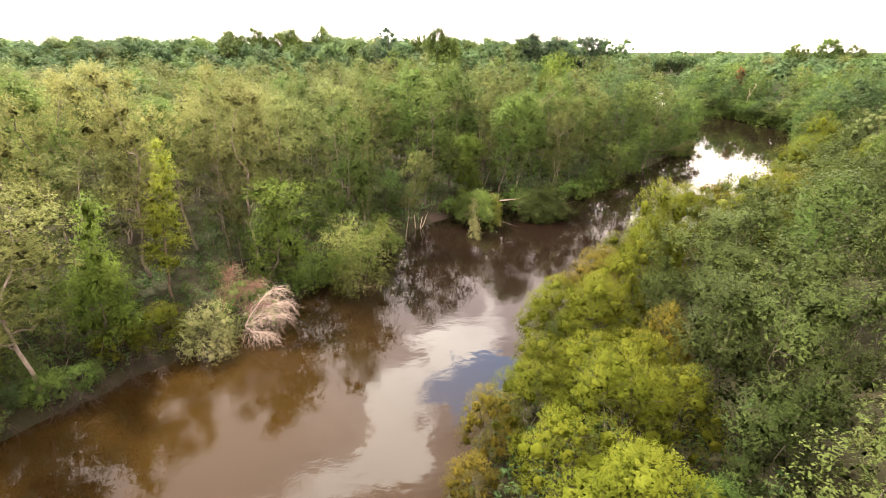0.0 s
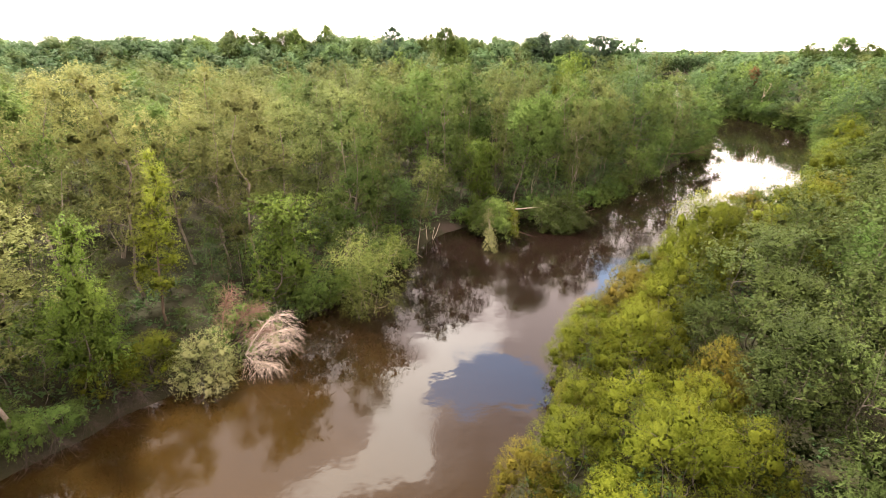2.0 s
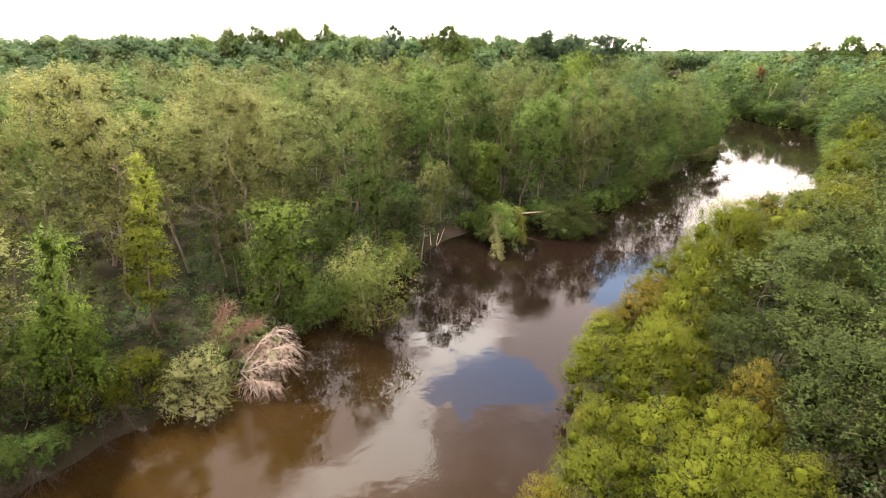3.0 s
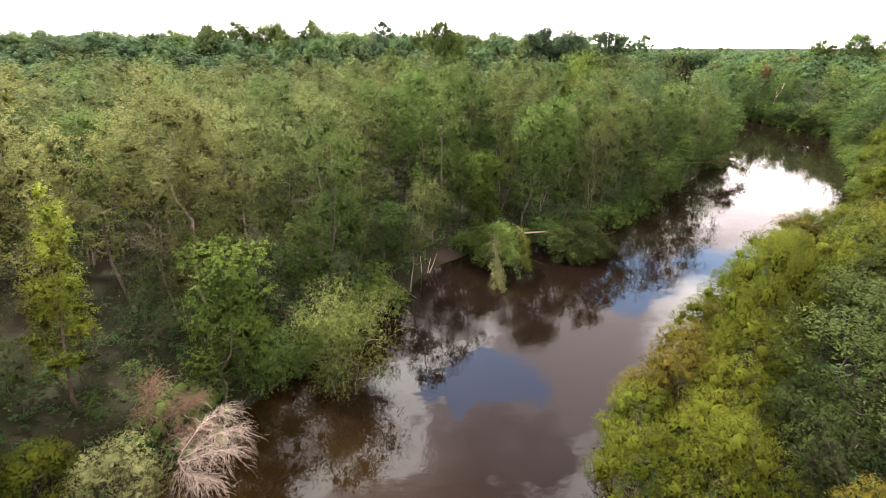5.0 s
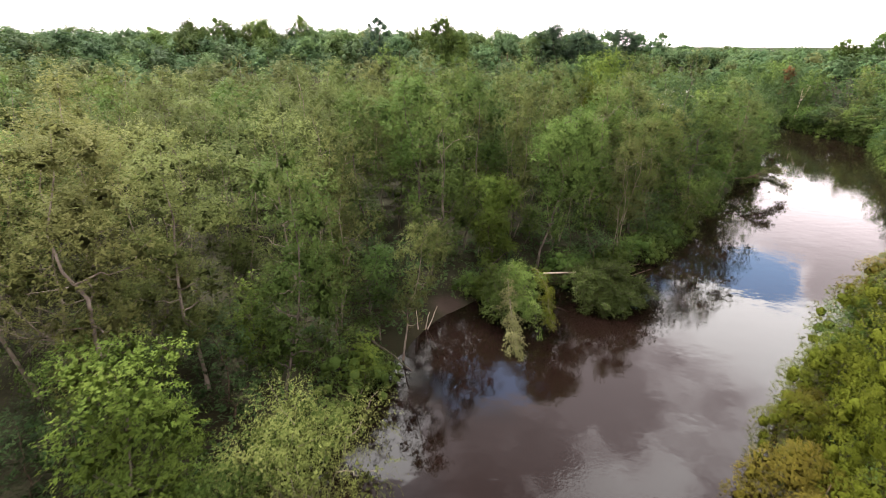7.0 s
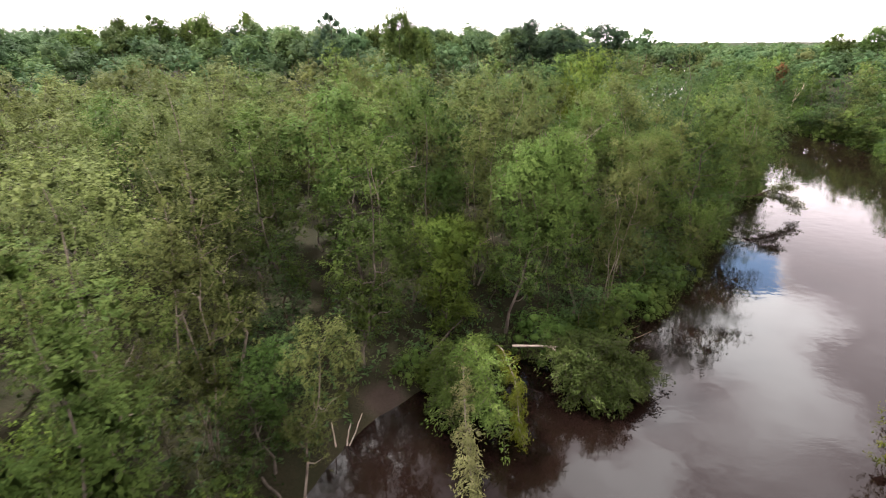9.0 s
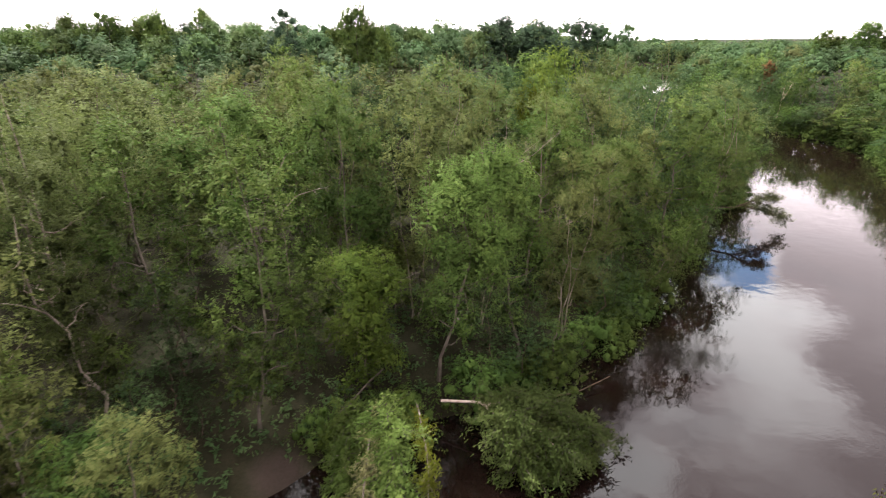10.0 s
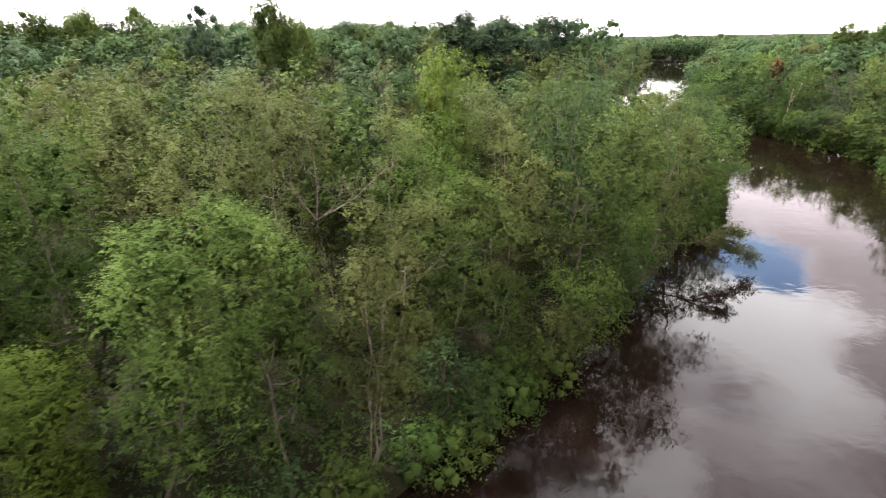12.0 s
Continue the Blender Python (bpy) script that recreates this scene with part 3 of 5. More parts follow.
# kind: leaf, bark, name, label, category, height, crown radius, crown base, limbs, shape, stems, lobe, leaf size, width, rise, droop, twig
KINDS = {
    "birch": ("birch", "pale", "river_birch_tree", "tall slender olive-green riverside tree with pale grey trunk", 15.0, 3.3, 0.30, 15, "round", 1, 0.36, 0.20, 0.34, 0.35, 0.0, 0.50),
    "multi": ("birch", "pale", "forked_birch_tree", "olive-green tree with several pale forking stems", 14.0, 3.6, 0.24, 18, "vase", 3, 0.36, 0.20, 0.34, 0.35, 0.0, 0.50),
    "green": ("green", "grey", "broadleaf_tree", "fresh green broadleaf tree with a full rounded crown", 13.5, 3.5, 0.18, 16, "round", 1, 0.38, 0.20, 0.40, 0.15, 0.1, 0.45),
    "dark": ("dark", "brown", "dark_green_tree", "deep green leafy tree with a dense domed crown", 16.0, 4.2, 0.13, 17, "round", 1, 0.40, 0.22, 0.42, 0.15, 0.0, 0.50),
    "willow": ("willow", "grey", "yellow_willow_shrub", "yellow-green willow shrub of rounded feathery domes", 6.5, 2.9, 0.15, 12, "round", 3, 0.50, 0.17, 0.26, 0.7, 0.0, 0.26),
    "rust": ("rust", "brown", "rusty_willow_shrub", "willow shrub turning rusty brown on the water's edge", 4.8, 2.6, 0.12, 12, "round", 3, 0.50, 0.17, 0.26, 0.6, 0.1, 0.26),
    "grey": ("grey", "grey", "grey_green_tree", "grey-green small-leaved tree with upright glossy sprays", 9.5, 3.3, 0.16, 15, "vase", 3, 0.42, 0.18, 0.36, 0.7, 0.0, 0.50),
    "cypress": ("cypress", "brown", "young_cypress_tree", "narrow yellow-green cypress with tiered feathery boughs", 14.0, 2.3, 0.30, 22, "cone", 1, 0.34, 0.17, 0.35, 0.2, 0.1, 0.45),
    "sapling": ("fresh", "grey", "green_sapling", "bright green sapling with layered flat boughs", 7.0, 2.5, 0.22, 14, "cone", 1, 0.40, 0.20, 0.45, 0.0, 0.2, 0.50),
    "droop": ("green", "pale", "overhanging_bush", "leafy bush drooping over the river bank to the water", 7.0, 3.6, 0.10, 15, "round", 4, 0.42, 0.20, 0.32, 0.1, 0.6, 0.70),
    "weep": ("weep", "pale", "weeping_bush", "pale yellow-green weeping bush bending to the river", 7.0, 3.6, 0.10, 15, "round", 4, 0.42, 0.17, 0.28, 0.1, 0.6, 0.70),
    # the two birches again, their leaves brightened as if in sun
    "silver": ("silver", "pale", "sunlit_birch_tree", "slender olive tree, grey trunk, sunlight painted into its pale leaves", 15.0, 3.3, 0.26, 16, "round", 1, 0.37, 0.20, 0.34, 0.35, 0.0, 0.50),
    "silver_fork": ("silver", "pale", "forked_sunlit_tree", "forking olive tree with grey stems, sunlight painted into its pale leaves", 14.0, 3.6, 0.22, 18, "vase", 3, 0.37, 0.20, 0.34, 0.35, 0.0, 0.50),
    "lush": ("fresh", "grey", "bright_green_tree", "bright fresh green tree leaning over the river bank", 12.0, 3.4, 0.14, 17, "round", 1, 0.40, 0.20, 0.40, 0.15, 0.15, 0.45),
    "dome": ("green", "grey", "domed_tree", "broad round-crowned green tree of the wooded bank", 16.0, 5.2, 0.12, 16, "round", 1, 0.36, 0.22, 0.48, 0.15, 0.1, 0.50),
    "dark_dome": ("dark", "grey", "dark_domed_tree", "broad round-crowned deep green tree of the wooded bank", 16.0, 5.2, 0.12, 16, "round", 1, 0.36, 0.22, 0.48, 0.15, 0.1, 0.50),
    "column": ("pine", "brown", "dark_conifer", "dense dark blue-green conifer rising above the canopy", 26.0, 3.4, 0.30, 18, "cone", 1, 0.42, 0.34, 0.50, 0.3, 0.0, 0.60),
    "pine": ("pine", "brown", "tall_pine_tree", "tall dark pine standing above the canopy", 24.0, 3.4, 0.55, 18, "vase", 1, 0.42, 0.34, 0.50, 0.3, 0.0, 0.60),
    "red": ("red", "grey", "russet_tree", "small tree with red-brown leaves in green woods", 15.0, 2.6, 0.55, 8, "round", 1, 0.40, 0.28, 0.55, 0.2, 0.0, 0.60),
    "pale": ("pale", "grey", "pale_round_shrub", "round pale sage-green shrub at the water's edge", 4.3, 2.1, 0.10, 14, "round", 3, 0.46, 0.16, 0.30, 0.3, 0.35, 0.50),
    "bank": ("green", "brown", "bank_shrub", "dense low shrub rooted at the water's edge", 3.0, 2.4, 0.02, 12, "round", 4, 0.44, 0.20, 0.38, 0.1, 0.45, 0.50),
    "tall": ("green", "grey", "tall_canopy_tree", "tall green tree rising above the woods' canopy", 25.0, 5.0, 0.35, 22, "round", 1, 0.38, 0.34, 0.60, 0.2, 0.0, 0.60),
}
DETAIL = {"near": (1150, 8, 0.94, 0.08), "mid": (520, 6, 1.5, 0.10), "low": (380, 6, 1.05, 0.12), "hero": (1750, 9, 0.70, 0.07), "fine": (2500, 11, 0.58, 0.06)}
# how far the shaded inner mass of a lobe reaches, in kinds with dense crowns
CORE = {"willow": 0.42, "rust": 0.42, "pale": 0.42, "bank": 0.45, "tall": 0.34, "column": 0.5}
BROAD = {"near": 1.5, "mid": 1.8, "low": 1.8, "hero": 1.2, "fine": 1.05}


def proto(kind, variant, detail):
    """The meshes of one tree: trunks, limbs and the crown, built once for each variant."""
    key = (kind, variant, detail)
    if key in PROTOS:
        return PROTOS[key]
    leaf, bark, name, label, H, R, base, limbs, shape, stems, lobe, size, wide, rise, droop, twig = KINDS[kind]
    rng = np.random.default_rng(abs(hash_of(kind)) + variant * 17 + 5)
    trunks, arms, lobes = grow(rng, H, R * 0.78, base, limbs, shape, stems, lobe, spread=0.45 if stems > 1 else 0.0)
    shell = 0.70
    if kind in ("willow", "rust", "pale", "bank"):
        lobes, shell = dome_lobes(rng, H, R), 0.86
    if kind == "tall":
        lobes = [(0, 0, H - 0.3 * R, 0.34 * R)]
        for k in range(46):
            v = unit(rng.normal(size=3)) * rng.uniform(0.35, 1.0) ** 0.5
            lobes.append((v[0] * R * 0.76, v[1] * R * 0.76, H * 0.80 + v[2] * H * 0.16, R * rng.uniform(0.16, 0.36)))
    if kind in ("dome", "dark_dome"):
        lobes = [(0, 0, H * 0.55, R * 0.62)]
        for k in range(64):
            z = -0.85 + 1.85 * (k + 0.5) / 64
            a, w = k * 2.4 + rng.normal() * 0.25, math.sqrt(max(0.0, 1 - z * z)) * rng.uniform(0.66, 0.92)
            lobes.append((math.cos(a) * w * R, math.sin(a) * w * R, H * (0.50 + 0.40 * z) * rng.uniform(0.95, 1.05), R * rng.uniform(0.17, 0.30)))
    if kind == "column":
        lobes = []
        for k in range(34):
            u, a = (k + rng.random()) / 34, k * 2.4 + rng.random()
            w = R * (0.84 - 0.50 * u ** 3)
            lobes.append((math.cos(a) * w, math.sin(a) * w, H * (0.40 + 0.56 * u), R * rng.uniform(0.30, 0.48) * (1 - 0.25 * u)))
    twigs, per, big, fill = DETAIL[detail]
    if kind in ("willow", "rust") and detail != "low":
        twigs, per, big = {"near": (2600, 9, 0.72), "hero": (3000, 10, 0.62), "fine": (3600, 11, 0.52)}.get(detail, (1200, 6, 1.1))
    cv, cf, cn = sprays(rng, lobes, per, twigs, size * big * (1.0 if H > 8 else 0.85), droop, rise, wide * BROAD[detail] * (1.3 if kind in ("willow", "rust", "pine") else 1.0), twig, shell, 0.55, 0.32, fill, heap=1.3 if kind in ("willow", "rust", "pale") else 0.6)
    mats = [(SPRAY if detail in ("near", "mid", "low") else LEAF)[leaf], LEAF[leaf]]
    slot = np.zeros(len(cf), int)
    if kind in CORE:
        hv, hf, hn = cores(rng, lobes, CORE[kind])
        cv, cf, cn, slot = np.concatenate([cv, hv]), np.concatenate([cf, hf + len(cv)]), np.concatenate([cn, hn]), np.repeat([0, 1], [len(cf), len(hf)])
    crown = mesh_of(kind + "_crown", cv, cf, mats, slot, True, cn)
    if detail in ("mid", "low"):
        tm, am = [mesh_of(kind + "_trunk", *tubes(trunks[:1] + arms[:5 if detail == "mid" else 2], 4 if detail == "mid" else 3), BARK[bark])], []
    else:
        tm = [mesh_of(kind + "_trunk", *tubes([t], 7), BARK[bark]) for t in trunks]
        am = [mesh_of(kind + "_limb", *tubes([a], 5), BARK[bark]) for a in arms[:14]]
    PROTOS[key] = (tm, am, crown, H, R, name, label)
    return PROTOS[key]


def hash_of(word):
    return sum(ord(c) * (k + 3) for k, c in enumerate(word)) % 9973


PLANTED = []


def plant(kind, variant, detail, x, y, height, radius=None, turn=0.0, lean=(0, 0), label="", group="", z=None):
    """Stand one tree on the ground at (x, y)."""
    tm, am, crown, H, R, name, text = proto(kind, variant, detail)
    gz = float(ground_height(np.array([x]), np.array([y]))[0]) if z is None else z
    root = tagged(new(name), label or text, "shrub" if "shrub" in name or "bush" in name else "tree", group or name.replace("_", " ") + "s of the river bank")
    sz, sx = height / H, (radius / R if radius else height / H)
    root.matrix_basis = Matrix.Translation((x, y, max(gz, -0.5))) @ pose(0, 0, 0, lean[0], lean[1], 0) @ pose(0, 0, 0, 0, 0, turn) @ Matrix.Diagonal((sx, sx, sz, 1))
    root.empty_display_size = 0.5
    for me in tm:
        part("trunk", me, root)
    for me in am:
        part("limb", me, root)
    part("crown", crown, root)
    PLANTED.append((x, y, (radius or R * sz)))
    return root


# trees and shrubs that stand out, by place: kind, variant, detail, x, y, height, crown radius, turn, lean
HEROES = [
    # left bank
    ("sapling", 0, "hero", -25.5, 35.5, 11.5, 3.0, 20, (0, 6)),
    ("cypress", 0, "hero", -24.0, 45.0, 14.2, 2.6, 0, (0, 0)),
    ("lush", 0, "hero", -15.8, 46.5, 10.8, 3.4, 50, (0, 5)),
    ("weep", 0, "fine", -8.3, 49.0, 7.6, 4.4, 10, (0, 8)),
    ("birch", 0, "hero", -17.2, 59.5, 16.5, 4.2, 0, (0, 0)),
    ("birch", 1, "near", -4.6, 64.5, 11.2, 2.2, 0, (0, 12)),
    ("pale", 0, "hero", -18.3, 38.2, 4.3, 2.2, 0, (0, 4)),
    ("willow", 1, "hero", -21.8, 38.0, 3.6, 1.9, 60, (0, 4)),
    ("willow", 2, "hero", -24.2, 36.4, 3.0, 1.8, 10, (0, 4)),
    ("multi", 2, "near", -9.8, 67.0, 17.4, 4.2, 20, (0, 0)),
    ("green", 3, "near", -2.6, 76.2, 16.4, 4.0, 60, (0, 0)),
    ("birch", 0, "near", -12.6, 63.4, 17.4, 3.8, 80, (0, 0)),
    ("lush", 1, "near", -32.0, 29.5, 5.6, 2.8, 0, (0, 4)),
    ("lush", 3, "near", -31.5, 32.0, 9.0, 3.2, 0, (0, 0)),
    ("sapling", 2, "near", -35.5, 27.0, 9.5, 3.2, 0, (0, 0)),
    ("green", 1, "near", -6.5, 66.5, 7.5, 2.6, 30, (0, 0)),
    ("sapling", 1, "near", 3.5, 80.0, 8.0, 2.7, 40, (0, 0)),
    ("green", 2, "fine", 8.2, 80.8, 14.6, 4.0, 0, (0, 4)),
    ("multi", 0, "fine", 17.0, 84.8, 14.4, 3.8, 0, (0, 4)),
    ("multi", 1, "fine", 11.8, 88.0, 19.2, 4.4, 0, (0, 0)),
    ("lush", 1, "fine", 3.4, 80.2, 9.6, 3.3, 200, (0, 3)),
    ("green", 3, "fine", 1.0, 85.0, 18.4, 4.2, 70, (0, 0)),
    ("green", 0, "fine", 21.0, 91.2, 14.0, 4.0, 90, (0, 4)),
    ("multi", 2, "hero", 25.0, 97.4, 15.6, 4.2, 30, (2, 5)),
    ("green", 1, "near", 32.0, 100.2, 16.0, 4.8, 10, (4, 8)),
    ("droop", 2, "near", 30.2, 96.6, 6.5, 3.8, 10, (6, 10)),
    ("multi", 0, "near", 38.6, 107.0, 17.6, 5.2, 60, (4, 6)),
    ("droop", 0, "near", 37.6, 106.5, 8.5, 4.4, 100, (6, 8)),
    ("dark", 1, "near", 45.0, 118.5, 16.6, 5.2, 100, (3, 6)),
    ("lush", 0, "near", 21.0, 107.5, 19.8, 3.8, 0, (0, 0)),
    ("willow", 1, "near", 20.4, 112.0, 18.6, 3.0, 0, (0, 0)),
    ("column", 0, "near", -14.5, 151.5, 27.0, 3.5, 0, (0, 0)),
    ("pine", 1, "near", 27.3, 168.0, 25.6, 5.4, 0, (0, 0)),
    ("pine", 0, "near", 32.5, 170.0, 24.4, 5.0, 90, (0, 0)),
    ("pine", 1, "near", 40.7, 169.0, 24.8, 4.8, 150, (0, 0)),
    ("tall", 0, "near", -36.0, 172.5, 28.0, 4.0, 0, (0, 3)),
    ("tall", 1, "near", -42.5, 172.0, 27.2, 4.0, 0, (0, -3)),
    ("tall", 2, "near", -55.5, 172.5, 27.6, 6.0, 0, (0, 0)),
    ("tall", 0, "near", -62.5, 175.0, 26.8, 5.5, 50, (0, 0)),
    ("tall", 1, "near", -48.5, 176.0, 26.4, 5.5, 90, (0, 0)),
    ("tall", 2, "near", -5.4, 169.5, 25.8, 4.6, 90, (0, 0)),
    ("tall", 1, "near", 1.5, 142.5, 23.6, 3.6, 20, (0, 0)),
    ("tall", 0, "near", -24.0, 168.0, 24.4, 5.0, 120, (0, 0)),
    ("tall", 2, "near", -80.0, 190.0, 26.0, 5.5, 10, (0, 0)),
    ("tall", 1, "near", -100.0, 188.0, 25.6, 5.5, 60, (0, 0)),
    ("tall", 0, "near", -112.0, 182.0, 25.0, 6.0, 100, (0, 0)),
    ("tall", 0, "near", -70.0, 168.0, 24.0, 6.0, 200, (0, 0)),
    ("green", 3, "mid", -10.9, 132.0, 20.5, 4.0, 0, (0, 0)),
    ("green", 1, "near", -6.5, 110.5, 18.8, 3.4, 40, (0, 0)),
    ("multi", 3, "near", 33.7, 131.0, 19.5, 6.2, 0, (0, 0)),
    ("pine", 0, "near", 24.5, 228.0, 23.6, 3.6, 40, (0, 0)),
    ("tall", 1, "near", -1.2, 140.5, 26.4, 3.6, 0, (0, 0)),
    ("birch", 2, "near", -23.5, 57.5, 16.8, 3.4, 0, (0, 3)),
    ("green", 3, "hero", -11.8, 58.0, 16.2, 3.8, 40, (0, 4)),
    ("birch", 3, "near", -29.0, 42.5, 13.5, 3.6, 40, (0, 4)),
    # right bank
    ("willow", 0, "fine", 9.4, 25.0, 6.9, 3.0, 0, (0, 0)),
    ("willow", 1, "fine", 5.2, 27.6, 4.6, 2.3, 40, (0, -6)),
    ("rust", 0, "near", 2.9, 26.2, 4.2, 1.7, 0, (0, -6)),
    ("willow", 2, "fine", 10.9, 35.2, 6.7, 2.8, 0, (0, 0)),
    ("rust", 1, "near", 14.6, 32.2, 5.8, 1.9, 80, (0, 0)),
    ("willow", 3, "fine", 7.9, 37.5, 5.0, 2.3, 10, (0, -6)),
    ("willow", 0, "fine", 9.0, 30.5, 4.6, 2.4, 100, (0, 0)),
    ("willow", 1, "fine", 12.2, 29.3, 5.4, 2.2, 190, (0, 0)),
    ("willow", 2, "near", 9.8, 42.2, 4.2, 2.3, 120, (0, -6)),
    ("rust", 2, "near", 13.4, 45.2, 4.9, 2.6, 0, (0, 0)),
    ("willow", 3, "hero", 20.2, 49.4, 10.2, 2.8, 60, (0, 0)),
    ("rust", 0, "hero", 15.2, 49.0, 4.3, 2.4, 40, (0, -5)),
    ("willow", 0, "hero", 22.8, 57.6, 5.4, 2.6, 70, (0, -4)),
    ("willow", 1, "hero", 24.6, 55.0, 8.6, 3.0, 100, (0, 0)),
    ("willow", 2, "near", 21.5, 51.5, 6.2, 2.6, 30, (0, 0)),
    ("willow", 3, "near", 12.0, 38.8, 5.6, 2.4, 200, (0, 0)),
    ("willow", 0, "near", 14.4, 41.5, 6.0, 2.4, 250, (0, 0)),
    ("willow", 2, "near", 17.4, 45.8, 6.4, 2.6, 280, (0, 0)),
    ("willow", 1, "near", 6.8, 31.6, 4.4, 2.1, 330, (0, -5)),
    ("willow", 3, "near", 13.2, 25.8, 5.2, 2.2, 30, (0, 0)),
    ("willow", 0, "near", 6.0, 22.6, 4.6, 2.2, 160, (0, -4)),
    ("rust", 1, "near", 11.2, 45.6, 3.6, 1.9, 200, (0, -5)),
    ("willow", 2, "near", 17.6, 53.0, 4.6, 2.1, 20, (0, -4)),
    ("grey", 3, "near", 16.4, 36.8, 5.8, 2.0, 20, (0, 0)),
    ("grey", 2, "near", 17.0, 40.6, 6.0, 2.2, 120, (0, 0)),
    ("grey", 1, "hero", 18.9, 24.5, 11.0, 3.8, 0, (0, 0)),
    ("grey", 0, "hero", 20.4, 36.0, 9.0, 3.6, 50, (0, 0)),
    ("grey", 2, "hero", 15.0, 20.4, 7.6, 2.6, 0, (0, 0)),
    ("willow", 3, "near", 8.6, 20.4, 4.8, 2.2, 0, (0, 0)),
    ("multi", 3, "hero", 18.2, 16.6, 9.6, 3.0, 0, (0, 0)),
    ("green", 1, "fine", 10.8, 16.8, 5.2, 1.9, 0, (0, 0)),
    ("grey", 2, "near", 26.5, 46.0, 10.4, 3.8, 90, (0, 0)),
    ("grey", 0, "near", 35.0, 50.0, 12.2, 4.2, 10, (0, 0)),
    ("willow", 1, "near", 52.0, 81.5, 9.0, 3.4, 0, (0, 0)),
    ("willow", 2, "near", 71.5, 106.0, 10.5, 4.0, 0, (0, 0)),
    ("tall", 1, "near", 143.0, 219.0, 25.2, 6.0, 40, (0, 0)),
    ("tall", 2, "near", 134.0, 222.0, 23.4, 5.6, 140, (0, 0)),
    ("tall", 0, "near", 150.5, 216.0, 23.0, 5.6, 240, (0, 0)),
    ("red", 0, "mid", 101.5, 198.0, 14.6, 1.9, 0, (0, 0)),
]
for kind, variant, detail, x, y, h, r, turn, lean in HEROES:
    plant(kind, variant, detail, x, y, h, r, turn, lean)

# ---- the woods ----
srng = np.random.default_rng(11)


def scatter(points, spacing_of, keep):
    """Thin candidates so that none stands closer to another than its spacing."""
    out, cell = [], {}
    for x, y in points:
        if not keep(x, y):
            continue
        s = spacing_of(x, y)
        cx, cy = int(x // 8), int(y // 8)
        near = [q for a in (-1, 0, 1) for b in (-1, 0, 1) for q in cell.get((cx + a, cy + b), ())]
        if all((x - q[0]) ** 2 + (y - q[1]) ** 2 > (0.5 * (s + q[2])) ** 2 for q in near):
            cell.setdefault((cx, cy), []).append((x, y, s))
            out.append((x, y))
    return out


def clear_of_heroes(x, y, f=0.85):
    return all((x - a) ** 2 + (y - b) ** 2 > (f * r + 1.2) ** 2 for a, b, r in HERO_SPOTS)


HERO_SPOTS = list(PLANTED) + [(-22.0, 40.5, 4.0), (-21.0, 46.5, 3.4), (-21.0, 37.0, 3.0), (-14.0, 43.0, 3.0), (-14.5, 53.5, 3.2), (-4.0, 71.0, 2.0), (-15.0, 40.5, 2.4), (-17.2, 41.6, 2.2), (4.5, 72.0, 3.0), (7.0, 73.0, 3.0), (13.0, 76.0, 3.4), (47.0, 112.0, 6.0), (50.5, 114.5, 6.0), (43.5, 110.0, 4.0)]
cand = np.stack([srng.uniform(-80, 150, 27500), srng.uniform(0, 240, 27500)], -1)
cd, cl = shore(cand)
spot = {(x, y): (d, l) for (x, y), d, l in zip(map(tuple, cand), cd, cl)}


def in_near_woods(x, y):
    d, left = spot[(x, y)]
    if d < 0.8 or not clear_of_heroes(x, y):
        return False
    if not left and d < 8.5 and y < 60:
        return False
    if left:
        return x > -0.82 * y - 12 and (y < 118 or (d < 14 and y < 150)) and x > -62 and y > 24
    return x < 0.78 * y + 24 and ((d < 34 and y < 120) or (d < 15 and y < 235)) and y > 1


